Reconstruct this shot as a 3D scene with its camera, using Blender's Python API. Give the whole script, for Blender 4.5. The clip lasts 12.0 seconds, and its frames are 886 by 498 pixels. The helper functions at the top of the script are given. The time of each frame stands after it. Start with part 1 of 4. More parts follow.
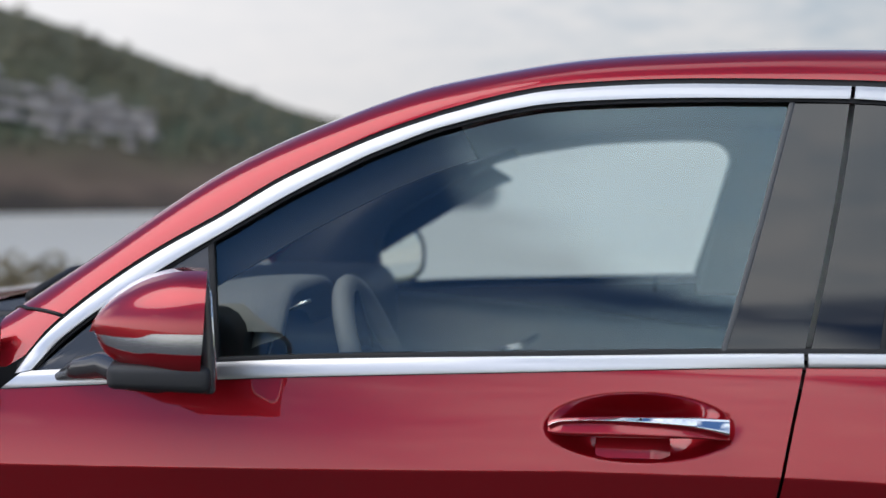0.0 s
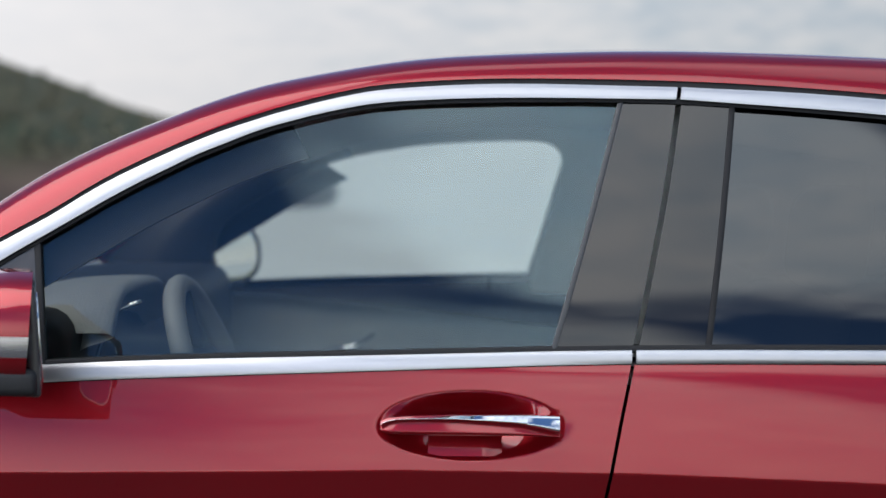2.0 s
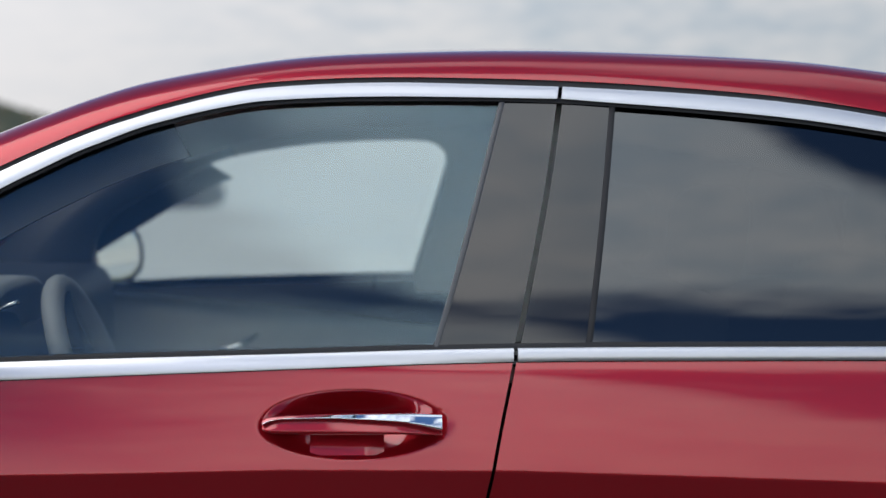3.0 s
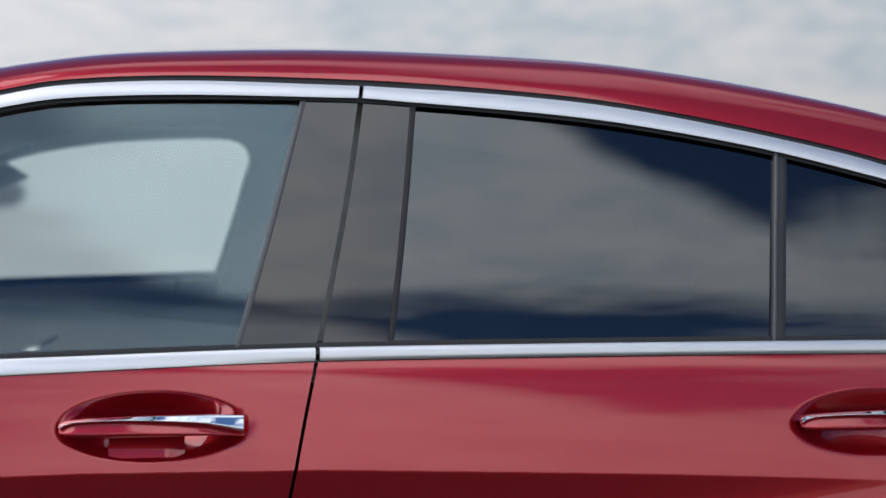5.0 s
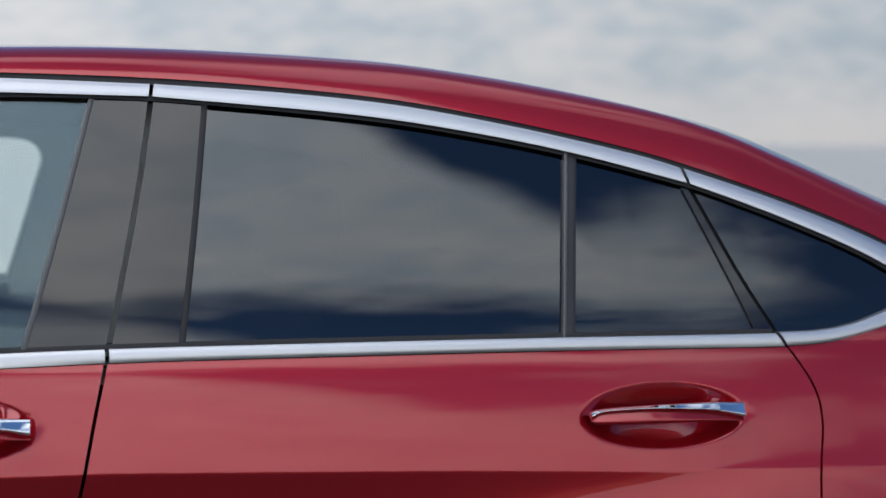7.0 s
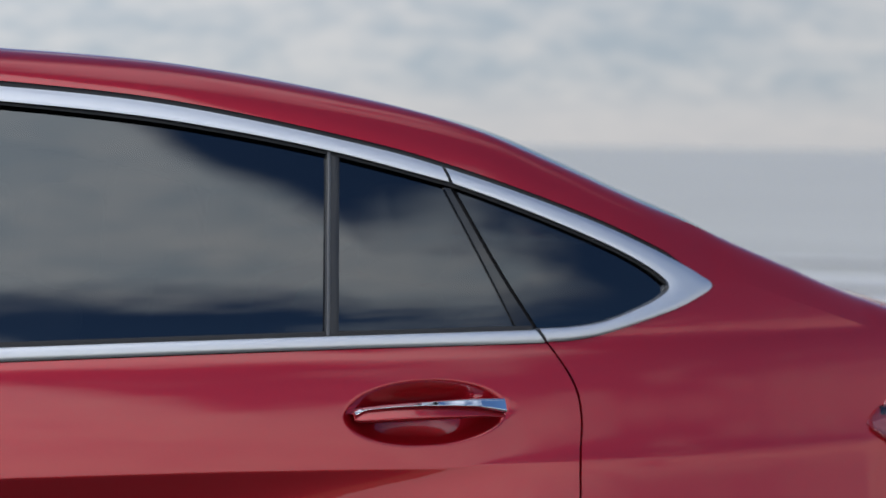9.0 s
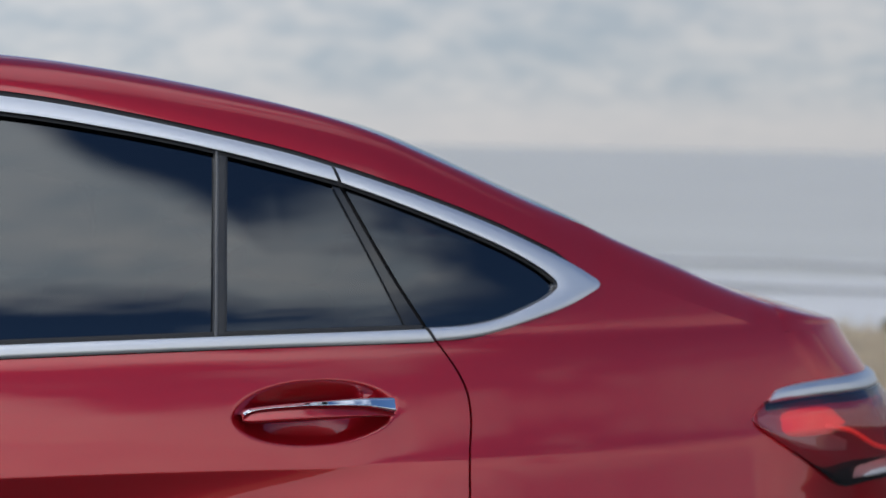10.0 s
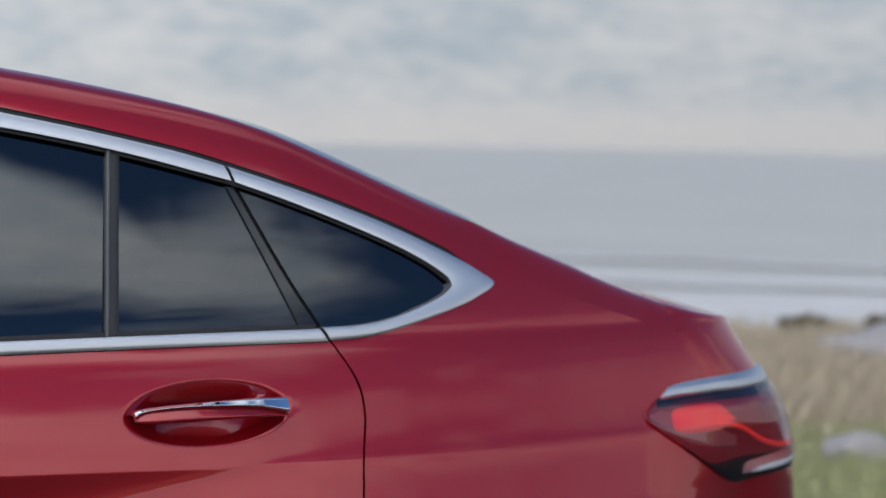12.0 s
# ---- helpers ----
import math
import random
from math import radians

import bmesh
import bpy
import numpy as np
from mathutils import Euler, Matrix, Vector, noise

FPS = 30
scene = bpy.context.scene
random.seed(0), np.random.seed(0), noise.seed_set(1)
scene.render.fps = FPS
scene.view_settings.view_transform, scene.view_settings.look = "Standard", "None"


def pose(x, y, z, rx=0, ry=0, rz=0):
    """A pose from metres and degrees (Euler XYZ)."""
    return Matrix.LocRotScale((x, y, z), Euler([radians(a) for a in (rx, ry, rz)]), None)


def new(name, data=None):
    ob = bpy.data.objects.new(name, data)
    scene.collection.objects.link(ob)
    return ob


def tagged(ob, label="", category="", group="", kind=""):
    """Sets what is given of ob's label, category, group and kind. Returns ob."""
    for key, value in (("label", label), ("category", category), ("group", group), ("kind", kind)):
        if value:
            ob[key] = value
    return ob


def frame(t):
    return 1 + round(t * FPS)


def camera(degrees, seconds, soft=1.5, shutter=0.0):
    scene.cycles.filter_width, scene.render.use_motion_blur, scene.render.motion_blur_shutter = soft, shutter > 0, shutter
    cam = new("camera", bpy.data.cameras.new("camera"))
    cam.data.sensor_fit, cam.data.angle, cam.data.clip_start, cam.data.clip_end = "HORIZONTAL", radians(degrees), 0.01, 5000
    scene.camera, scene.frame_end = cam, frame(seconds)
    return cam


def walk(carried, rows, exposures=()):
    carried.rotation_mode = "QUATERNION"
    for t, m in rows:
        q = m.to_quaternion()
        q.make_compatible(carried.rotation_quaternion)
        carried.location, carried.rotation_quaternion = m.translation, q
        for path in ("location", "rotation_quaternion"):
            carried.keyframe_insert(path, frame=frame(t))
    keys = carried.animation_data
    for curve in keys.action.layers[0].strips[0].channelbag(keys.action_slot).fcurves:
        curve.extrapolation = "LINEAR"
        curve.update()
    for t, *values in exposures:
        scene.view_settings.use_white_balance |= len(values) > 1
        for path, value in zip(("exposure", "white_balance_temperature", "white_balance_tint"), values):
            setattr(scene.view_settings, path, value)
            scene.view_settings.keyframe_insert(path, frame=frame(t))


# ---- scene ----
# ---------------------------------------------------------------- camera
cam = camera(29.73, 12.0, soft=1.5)
cam.data.dof.use_dof = True
cam.data.dof.focus_distance = 2.35
cam.data.dof.aperture_fstop = 3.2
# seconds, eye x y z, yaw, pitch, roll
ROWS = [
    (0, -0.027, -2.250, 1.445, 7.37, -3.95, -0.01),
    (0.5, -0.026, -2.249, 1.445, 7.25, -3.96, -0.02),
    (1, -0.022, -2.248, 1.445, 6.05, -3.96, 0.04),
    (1.5, -0.021, -2.248, 1.445, 3.96, -3.97, 0.08),
    (2, -0.017, -2.248, 1.445, 1.85, -3.97, 0.16),
    (2.5, -0.012, -2.248, 1.444, -0.15, -3.97, 0.23),
    (3, -0.008, -2.247, 1.443, -1.98, -3.95, 0.30),
    (5, 0.000, -2.250, 1.443, -8.60, -3.93, 0.51),
    (5.5, 0.006, -2.249, 1.443, -10.13, -3.91, 0.56),
    (6, 0.011, -2.250, 1.442, -11.80, -3.88, 0.60),
    (6.5, 0.015, -2.252, 1.442, -13.36, -3.87, 0.64),
    (7, 0.019, -2.254, 1.442, -15.24, -3.86, 0.67),
    (7.5, 0.023, -2.257, 1.442, -17.29, -3.83, 0.75),
    (9.5, 0.043, -2.262, 1.441, -24.70, -3.74, 1.01),
    (10, 0.048, -2.266, 1.441, -26.46, -3.71, 1.06),
    (10.5, 0.050, -2.269, 1.440, -28.06, -3.66, 1.09),
    (11, 0.052, -2.269, 1.440, -29.21, -3.65, 1.13),
    (11.5, 0.054, -2.273, 1.442, -29.68, -3.67, 1.19),
    (12, 0.056, -2.279, 1.443, -29.82, -3.69, 1.19),
]
walk(cam, [(t, pose(x, y, z, 90 + pitch, 0, yaw) @ pose(0, 0, 0, 0, 0, roll)) for t, x, y, z, yaw, pitch, roll in ROWS])

# ---------------------------------------------------------------- world and sun
SUN_EL, SUN_AZ = 54, 242
scene.view_settings.exposure = 0.0
world = bpy.data.worlds.new("sky")
scene.world = world
world.use_nodes = True
wt = world.node_tree
wt.nodes.clear()


def wnode(kind, **values):
    n = wt.nodes.new(kind)
    for key, value in values.items():
        n.inputs[key.replace("_", " ")].default_value = value
    return n


sky = wt.nodes.new("ShaderNodeTexSky")
sky.sky_type = "NISHITA"
sky.sun_disc = False
sky.air_density, sky.dust_density, sky.ozone_density = 1.0, 0.3, 3.5
sky.sun_elevation, sky.sun_rotation = radians(SUN_EL), radians(SUN_AZ)
coord = wt.nodes.new("ShaderNodeTexCoord")
# cloud layer: directions cast onto a flat sheet overhead
sep = wt.nodes.new("ShaderNodeSeparateXYZ")
wt.links.new(coord.outputs["Generated"], sep.inputs[0])
lift = wt.nodes.new("ShaderNodeMath")
lift.operation = "ADD"
lift.inputs[1].default_value = 0.30
wt.links.new(sep.outputs[2], lift.inputs[0])
flat = []
for axis in (0, 1):
    d = wt.nodes.new("ShaderNodeMath")
    d.operation = "DIVIDE"
    wt.links.new(sep.outputs[axis], d.inputs[0])
    wt.links.new(lift.outputs[0], d.inputs[1])
    flat.append(d)
SHIFT = 5.3
sheet = wt.nodes.new("ShaderNodeCombineXYZ")
sheet.inputs[2].default_value = SHIFT
wt.links.new(flat[0].outputs[0], sheet.inputs[0])
wt.links.new(flat[1].outputs[0], sheet.inputs[1])
big = wnode("ShaderNodeTexNoise", Scale=1.6, Detail=6.0, Roughness=0.55)
fine = wnode("ShaderNodeTexNoise", Scale=5.2, Detail=6.0, Roughness=0.55)
puffs = wnode("ShaderNodeTexNoise", Scale=17.0, Detail=4.0, Roughness=0.5)
for n in (big, fine, puffs):
    wt.links.new(sheet.outputs[0], n.inputs["Vector"])


def wmath(op, a, b=None, c=None):
    n = wt.nodes.new("ShaderNodeMath")
    n.operation = op
    for k, v in enumerate((a, b, c)):
        if isinstance(v, (int, float)):
            n.inputs[k].default_value = v
        elif v is not None:
            wt.links.new(v, n.inputs[k])
    return n.outputs[0]


def slide(value, a, b, to_a=0.0, to_b=1.0, kind="SMOOTHSTEP"):
    n = wt.nodes.new("ShaderNodeMapRange")
    n.interpolation_type = kind
    for key, v in (("Value", value), ("From Min", a), ("From Max", b), ("To Min", to_a), ("To Max", to_b)):
        if isinstance(v, (int, float)):
            n.inputs[key].default_value = v
        else:
            wt.links.new(v, n.inputs[key])
    return n.outputs[0]


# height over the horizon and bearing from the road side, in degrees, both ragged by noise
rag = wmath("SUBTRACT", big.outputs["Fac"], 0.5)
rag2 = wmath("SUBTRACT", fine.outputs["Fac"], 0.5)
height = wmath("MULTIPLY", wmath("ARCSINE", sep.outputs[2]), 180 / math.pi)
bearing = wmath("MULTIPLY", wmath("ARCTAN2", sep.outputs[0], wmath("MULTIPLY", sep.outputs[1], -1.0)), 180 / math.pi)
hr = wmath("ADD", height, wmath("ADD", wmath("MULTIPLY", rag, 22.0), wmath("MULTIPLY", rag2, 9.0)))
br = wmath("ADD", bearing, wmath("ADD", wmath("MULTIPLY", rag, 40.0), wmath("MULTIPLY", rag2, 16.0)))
# high unseen cloud on the road side, placed for window reflections, thinning towards the tail
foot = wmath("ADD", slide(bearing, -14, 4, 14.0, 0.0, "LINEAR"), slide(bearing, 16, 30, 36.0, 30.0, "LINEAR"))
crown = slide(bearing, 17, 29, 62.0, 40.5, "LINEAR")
window_bank = wmath("MULTIPLY", slide(wmath("SUBTRACT", hr, foot), -2.5, 2.5), slide(wmath("SUBTRACT", crown, hr), -3.0, 3.0))
window_bank = wmath("MULTIPLY", window_bank, wmath("MULTIPLY", slide(br, -22, -8), slide(br, 39, 31)))
# lower unseen cloud above the land, placed to brighten door and quarter panel reflections
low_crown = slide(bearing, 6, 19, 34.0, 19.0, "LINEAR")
door_bank = wmath("MULTIPLY", slide(wmath("SUBTRACT", low_crown, hr), -3.0, 3.5), wmath("MULTIPLY", slide(br, -24, 6), slide(br, 95, 75)))
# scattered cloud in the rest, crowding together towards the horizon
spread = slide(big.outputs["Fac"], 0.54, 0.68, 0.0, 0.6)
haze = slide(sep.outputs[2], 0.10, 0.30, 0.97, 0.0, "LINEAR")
most = wmath("MAXIMUM", wmath("MAXIMUM", window_bank, door_bank), wmath("MAXIMUM", haze, spread))
tone = wt.nodes.new("ShaderNodeValToRGB")
tone.color_ramp.elements[0].position, tone.color_ramp.elements[1].position = 0.38, 0.60
tone.color_ramp.elements[0].color = (0.55, 0.63, 0.71, 1)
tone.color_ramp.elements[1].color = (0.81, 0.82, 0.84, 1)
wt.links.new(wmath("MULTIPLY_ADD", puffs.outputs["Fac"], 0.42, wmath("MULTIPLY", fine.outputs["Fac"], 0.58)), tone.inputs[0])
# whiter on the sun's side
white = wt.nodes.new("ShaderNodeMixRGB")
white.inputs[2].default_value = (0.84, 0.82, 0.83, 1)
wt.links.new(wmath("MAXIMUM", slide(sep.outputs[0], 0.12, -0.25, 0.0, 0.85), slide(sep.outputs[2], 0.045, 0.005, 0.0, 0.8)), white.inputs[0])
wt.links.new(tone.outputs[0], white.inputs[1])
# cloud is brighter towards the sun
az, el = radians(SUN_AZ), radians(SUN_EL)
toward = Vector((math.sin(az) * math.cos(el), math.cos(az) * math.cos(el), math.sin(el)))
near_sun = wt.nodes.new("ShaderNodeVectorMath")
near_sun.operation = "DOT_PRODUCT"
near_sun.inputs[1].default_value = toward
wt.links.new(coord.outputs["Generated"], near_sun.inputs[0])
half = wt.nodes.new("ShaderNodeMath")
half.operation = "MULTIPLY_ADD"
half.inputs[1].default_value = half.inputs[2].default_value = 0.5
wt.links.new(near_sun.outputs["Value"], half.inputs[0])
power = wt.nodes.new("ShaderNodeMath")
power.operation = "POWER"
power.inputs[1].default_value = 2.5
wt.links.new(half.outputs[0], power.inputs[0])
glow = wt.nodes.new("ShaderNodeMath")
glow.operation = "MULTIPLY_ADD"
glow.inputs[1].default_value, glow.inputs[2].default_value = 3.0, 0.60
wt.links.new(power.outputs[0], glow.inputs[0])
lit = wt.nodes.new("ShaderNodeVectorMath")
lit.operation = "SCALE"
wt.links.new(white.outputs[0], lit.inputs[0])
wt.links.new(glow.outputs[0], lit.inputs["Scale"])
clear = wt.nodes.new("ShaderNodeVectorMath")
clear.operation = "MULTIPLY"
clear.inputs[1].default_value = (0.083, 0.102, 0.122)
wt.links.new(sky.outputs[0], clear.inputs[0])
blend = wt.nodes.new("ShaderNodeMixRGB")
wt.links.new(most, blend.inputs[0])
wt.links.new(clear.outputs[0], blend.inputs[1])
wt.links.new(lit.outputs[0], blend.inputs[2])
back = wnode("ShaderNodeBackground", Strength=1.0)
wout = wt.nodes.new("ShaderNodeOutputWorld")
wt.links.new(blend.outputs[0], back.inputs[0])
wt.links.new(back.outputs[0], wout.inputs[0])

sun_data = bpy.data.lights.new("sun", "SUN")
sun_data.energy, sun_data.angle, sun_data.color = 1.6, radians(50), (1.0, 0.95, 0.88)
sun = new("sun", sun_data)
sun.rotation_mode = "QUATERNION"
sun.rotation_quaternion = toward.to_track_quat("Z", "Y")


# ---------------------------------------------------------------- materials
def material(name, color, rough=0.5, metal=0.0, coat=0.0, coat_rough=0.03, spec=0.5, vary=0.0, scale=8.0, bump=0.0, bump_scale=60.0, emit=0.0):
    """A principled surface; vary mixes in a darker tone by noise, bump adds fine relief."""
    mat = bpy.data.materials.new(name)
    mat.use_nodes = True
    nt = mat.node_tree
    b = nt.nodes["Principled BSDF"]
    b.inputs["Roughness"].default_value = rough
    b.inputs["Metallic"].default_value = metal
    b.inputs["Coat Weight"].default_value = coat
    b.inputs["Coat Roughness"].default_value = coat_rough
    b.inputs["Specular IOR Level"].default_value = spec
    b.inputs["Base Color"].default_value = (*color, 1)
    tc = nt.nodes.new("ShaderNodeTexCoord")
    if vary:
        n = nt.nodes.new("ShaderNodeTexNoise")
        n.inputs["Scale"].default_value = scale
        n.inputs["Detail"].default_value = 6
        nt.links.new(tc.outputs["Object"], n.inputs["Vector"])
        mix = nt.nodes.new("ShaderNodeMixRGB")
        mix.inputs[1].default_value = (*[c * (1 - vary) for c in color], 1)
        mix.inputs[2].default_value = (*[min(1, c * (1 + vary)) for c in color], 1)
        nt.links.new(n.outputs["Fac"], mix.inputs[0])
        nt.links.new(mix.outputs[0], b.inputs["Base Color"])
    if bump:
        n2 = nt.nodes.new("ShaderNodeTexNoise")
        n2.inputs["Scale"].default_value = bump_scale
        n2.inputs["Detail"].default_value = 4
        nt.links.new(tc.outputs["Object"], n2.inputs["Vector"])
        bp = nt.nodes.new("ShaderNodeBump")
        bp.inputs["Strength"].default_value = bump
        bp.inputs["Distance"].default_value = 0.01
        nt.links.new(n2.outputs["Fac"], bp.inputs["Height"])
        nt.links.new(bp.outputs[0], b.inputs["Normal"])
    if emit:
        b.inputs["Emission Color"].default_value = (*color, 1)
        b.inputs["Emission Strength"].default_value = emit
    return mat


def pane_material(name, tint, ior, sheen=(0.93, 0.97, 1.0)):
    """Thin glass: tinted see-through, with a gloss that grows at glancing angles."""
    mat = bpy.data.materials.new(name)
    mat.use_nodes = True
    nt = mat.node_tree
    nt.nodes.clear()
    clear = nt.nodes.new("ShaderNodeBsdfTransparent")
    clear.inputs[0].default_value = (*tint, 1)
    gloss = nt.nodes.new("ShaderNodeBsdfGlossy")
    gloss.inputs["Roughness"].default_value = 0.01
    gloss.inputs["Color"].default_value = (*sheen, 1)
    fres = nt.nodes.new("ShaderNodeFresnel")
    fres.inputs["IOR"].default_value = ior
    mix = nt.nodes.new("ShaderNodeMixShader")
    out = nt.nodes.new("ShaderNodeOutputMaterial")
    nt.links.new(fres.outputs[0], mix.inputs[0])
    nt.links.new(clear.outputs[0], mix.inputs[1])
    nt.links.new(gloss.outputs[0], mix.inputs[2])
    nt.links.new(mix.outputs[0], out.inputs[0])
    return mat


PAINT = material("red_paint", (0.36, 0.006, 0.013), rough=0.30, metal=0.55, coat=1.0, coat_rough=0.02, vary=0.06, scale=900)
PAINT.node_tree.nodes["Principled BSDF"].inputs["Coat IOR"].default_value = 1.62
PAINT.node_tree.nodes["Principled BSDF"].inputs["Specular Tint"].default_value = (1.0, 0.25, 0.3, 1.0)
CHROME = material("satin_chrome", (0.66, 0.665, 0.68), rough=0.38, metal=1.0, vary=0.02, scale=40)
BRIGHT = material("bright_chrome", (0.88, 0.89, 0.92), rough=0.05, metal=1.0)
BLACK = material("gloss_black", (0.006, 0.006, 0.007), rough=0.05, spec=0.5, coat=0.5, coat_rough=0.01)
RUN = material("grey_glass_run", (0.075, 0.078, 0.08), rough=0.4, vary=0.1, scale=40)
RUBBER = material("black_rubber", (0.012, 0.012, 0.013), rough=0.65, vary=0.2, scale=80)
PLASTIC = material("grained_plastic", (0.022, 0.023, 0.025), rough=0.5, vary=0.2, scale=30, bump=0.15, bump_scale=900)
TRIM = material("dark_trim", (0.020, 0.024, 0.030), rough=0.55, vary=0.15, scale=25, bump=0.1, bump_scale=500)
LEATHER = material("grey_leather", (0.27, 0.28, 0.27), rough=0.5, vary=0.15, scale=20, bump=0.2, bump_scale=220)
LINING = material("pale_lining", (0.55, 0.57, 0.55), rough=0.9, vary=0.08, scale=60, bump=0.1, bump_scale=700)
GLASS = pane_material("clear_glass", (0.95, 0.99, 0.945), 1.85, (0.62, 0.86, 1.0))
PRIVACY = pane_material("privacy_glass", (0.04, 0.045, 0.05), 1.85)
BAND = material("mirror_band_chrome", (0.86, 0.87, 0.89), rough=0.22, metal=1.0)
SHEEN = material("smooth_dark_plastic", (0.05, 0.05, 0.052), rough=0.22, spec=0.8, vary=0.15, scale=30)
MIRROR = material("mirror_glass", (0.9, 0.92, 0.92), rough=0.02, metal=1.0)
LAMP_RED = material("red_lamp", (0.80, 0.05, 0.045), rough=0.25, coat=1.0, emit=0.25)
LAMP_BODY = material("dark_red_lamp", (0.30, 0.03, 0.05), rough=0.12, coat=1.0)
LAMP_SMOKE = pane_material("smoked_lens", (0.76, 0.42, 0.46), 1.85)
LAMP_INNER = material("pinkish_reflector", (0.42, 0.20, 0.22), rough=0.3, coat=1.0)
LAMP_CLEAR = material("frosted_reflector", (0.75, 0.74, 0.76), rough=0.25, coat=1.0)
ALLOY = material("alloy", (0.55, 0.56, 0.58), rough=0.3, metal=1.0, vary=0.05, scale=30)


# ---------------------------------------------------------------- mesh helpers
def mesh_object(name, verts, faces, mat, parent=None, label="", smooth=True):
    me = bpy.data.meshes.new(name)
    me.from_pydata([tuple(map(float, v)) for v in verts], [], faces)
    me.materials.append(mat)
    if smooth:
        me.polygons.foreach_set("use_smooth", [True] * len(me.polygons))
    me.update()
    ob = new(name, me)
    if parent:
        ob.parent = parent
    if label:
        tagged(ob, label)
    return ob


def grid_faces(nu, nv, start=0, flip=False):
    out = []
    for i in range(nu - 1):
        for j in range(nv - 1):
            a = start + i * nv + j
            q = (a, a + nv, a + nv + 1, a + 1)
            out.append(q[::-1] if flip else q)
    return out


def sheet_part(name, P, mat, parent, label="", depth=0.012, far=False, smooth=True, lean=0.0):
    """A skin over a grid of points (nu, nv, 3), its edge turned inwards by depth."""
    P = np.array(P, float)
    if far:
        P = P.copy()
        P[..., 1] = 2 * CENTRE - P[..., 1]
    nu, nv = P.shape[:2]
    verts = P.reshape(-1, 3).tolist()
    faces = grid_faces(nu, nv, 0, far)
    if depth:
        ring = [(i, 0) for i in range(nu)] + [(nu - 1, j) for j in range(1, nv)] + [(i, nv - 1) for i in range(nu - 2, -1, -1)] + [(0, j) for j in range(nv - 2, 0, -1)]
        n0 = len(verts)
        s = -depth if far else depth
        for i, j in ring:
            verts.append(P[i, j].tolist())
        for i, j in ring:
            verts.append((P[i, j] + (-lean * depth, s, 0)).tolist())
        m = len(ring)
        for k in range(m):
            a, b = n0 + k, n0 + (k + 1) % m
            q = (a, a + m, b + m, b)
            faces.append(q[::-1] if far else q)
    return mesh_object(name, verts, faces, mat, parent, label, smooth)


def curve(points, n):
    """A smooth line of n points through the given ones, evenly spaced by length."""
    p = np.array(points, float)
    q = np.vstack([2 * p[0] - p[1], p, 2 * p[-1] - p[-2]])
    dense = []
    for i in range(1, len(q) - 2):
        a, b, c, d = q[i - 1 : i + 3]
        for s in np.linspace(0, 1, 12, endpoint=False):
            dense.append(0.5 * (2 * b + (c - a) * s + (2 * a - 5 * b + 4 * c - d) * s**2 + (3 * b - a - 3 * c + d) * s**3))
    dense = np.array(dense + [p[-1]])
    length = np.r_[0, np.cumsum(np.linalg.norm(np.diff(dense, axis=0), axis=1))]
    at = np.linspace(0, length[-1], n)
    return np.stack([np.interp(at, length, dense[:, k]) for k in range(p.shape[1])], 1)


def over_x(points):
    """A height as a function of x, smooth through the given (x, z)."""
    c = curve(points, 300)
    return lambda x: np.interp(x, c[:, 0], c[:, 1])


def over_z(points):
    c = curve(points, 200)
    c = c[np.argsort(c[:, 1])]
    return lambda z: np.interp(z, c[:, 1], c[:, 0])


def tube(name, points, radius, mat, parent, label="", sides=8):
    """A round bar along a line of points, ends closed."""
    p = np.array(points, float)
    r = np.broadcast_to(radius, len(p))
    verts, faces = [], []
    for i in range(len(p)):
        d = p[min(i + 1, len(p) - 1)] - p[max(i - 1, 0)]
        d = d / np.linalg.norm(d)
        a = np.cross(d, (0, 0, 1) if abs(d[2]) < 0.9 else (1, 0, 0))
        a /= np.linalg.norm(a)
        b = np.cross(d, a)
        for k in range(sides):
            w = 2 * math.pi * k / sides
            verts.append(p[i] + r[i] * (math.cos(w) * a + math.sin(w) * b))
    for i in range(len(p) - 1):
        for k in range(sides):
            m = (k + 1) % sides
            faces.append((i * sides + k, i * sides + m, (i + 1) * sides + m, (i + 1) * sides + k))
    faces.append(tuple(range(sides))[::-1])
    faces.append(tuple((len(p) - 1) * sides + k for k in range(sides)))
    return mesh_object(name, verts, faces, mat, parent, label)


def block(name, size, at, mat, parent=None, label="", bevel=0.01, segments=3, shape=None):
    """A rounded box; shape(v) may bend it."""
    bm = bmesh.new()
    bmesh.ops.create_cube(bm, size=1)
    for v in bm.verts:
        v.co = Vector((v.co.x * size[0], v.co.y * size[1], v.co.z * size[2]))
    bmesh.ops.bevel(bm, geom=list(bm.edges), offset=bevel, segments=segments, affect="EDGES", profile=0.5)
    if shape:
        bmesh.ops.subdivide_edges(bm, edges=[e for e in bm.edges if e.calc_length() > 0.1], cuts=6, use_grid_fill=True)
        for v in bm.verts:
            v.co = Vector(shape(v.co))
    for v in bm.verts:
        v.co += Vector(at)
    for f in bm.faces:
        f.smooth = True
    me = bpy.data.meshes.new(name)
    bm.to_mesh(me)
    bm.free()
    me.materials.append(mat)
    ob = new(name, me)
    if parent:
        ob.parent = parent
    if label:
        tagged(ob, label)
    return ob


# ---------------------------------------------------------------- car: shape
CENTRE = 0.945  # y of the car's middle line


def bell(v, w):
    """A corner of zero, then v, rounded over w."""
    return 0.5 * (v + np.sqrt(v * v + w * w)) - 0.5 * w


def ease(v):
    v = np.clip(v, 0, 1)
    return v * v * (3 - 2 * v)


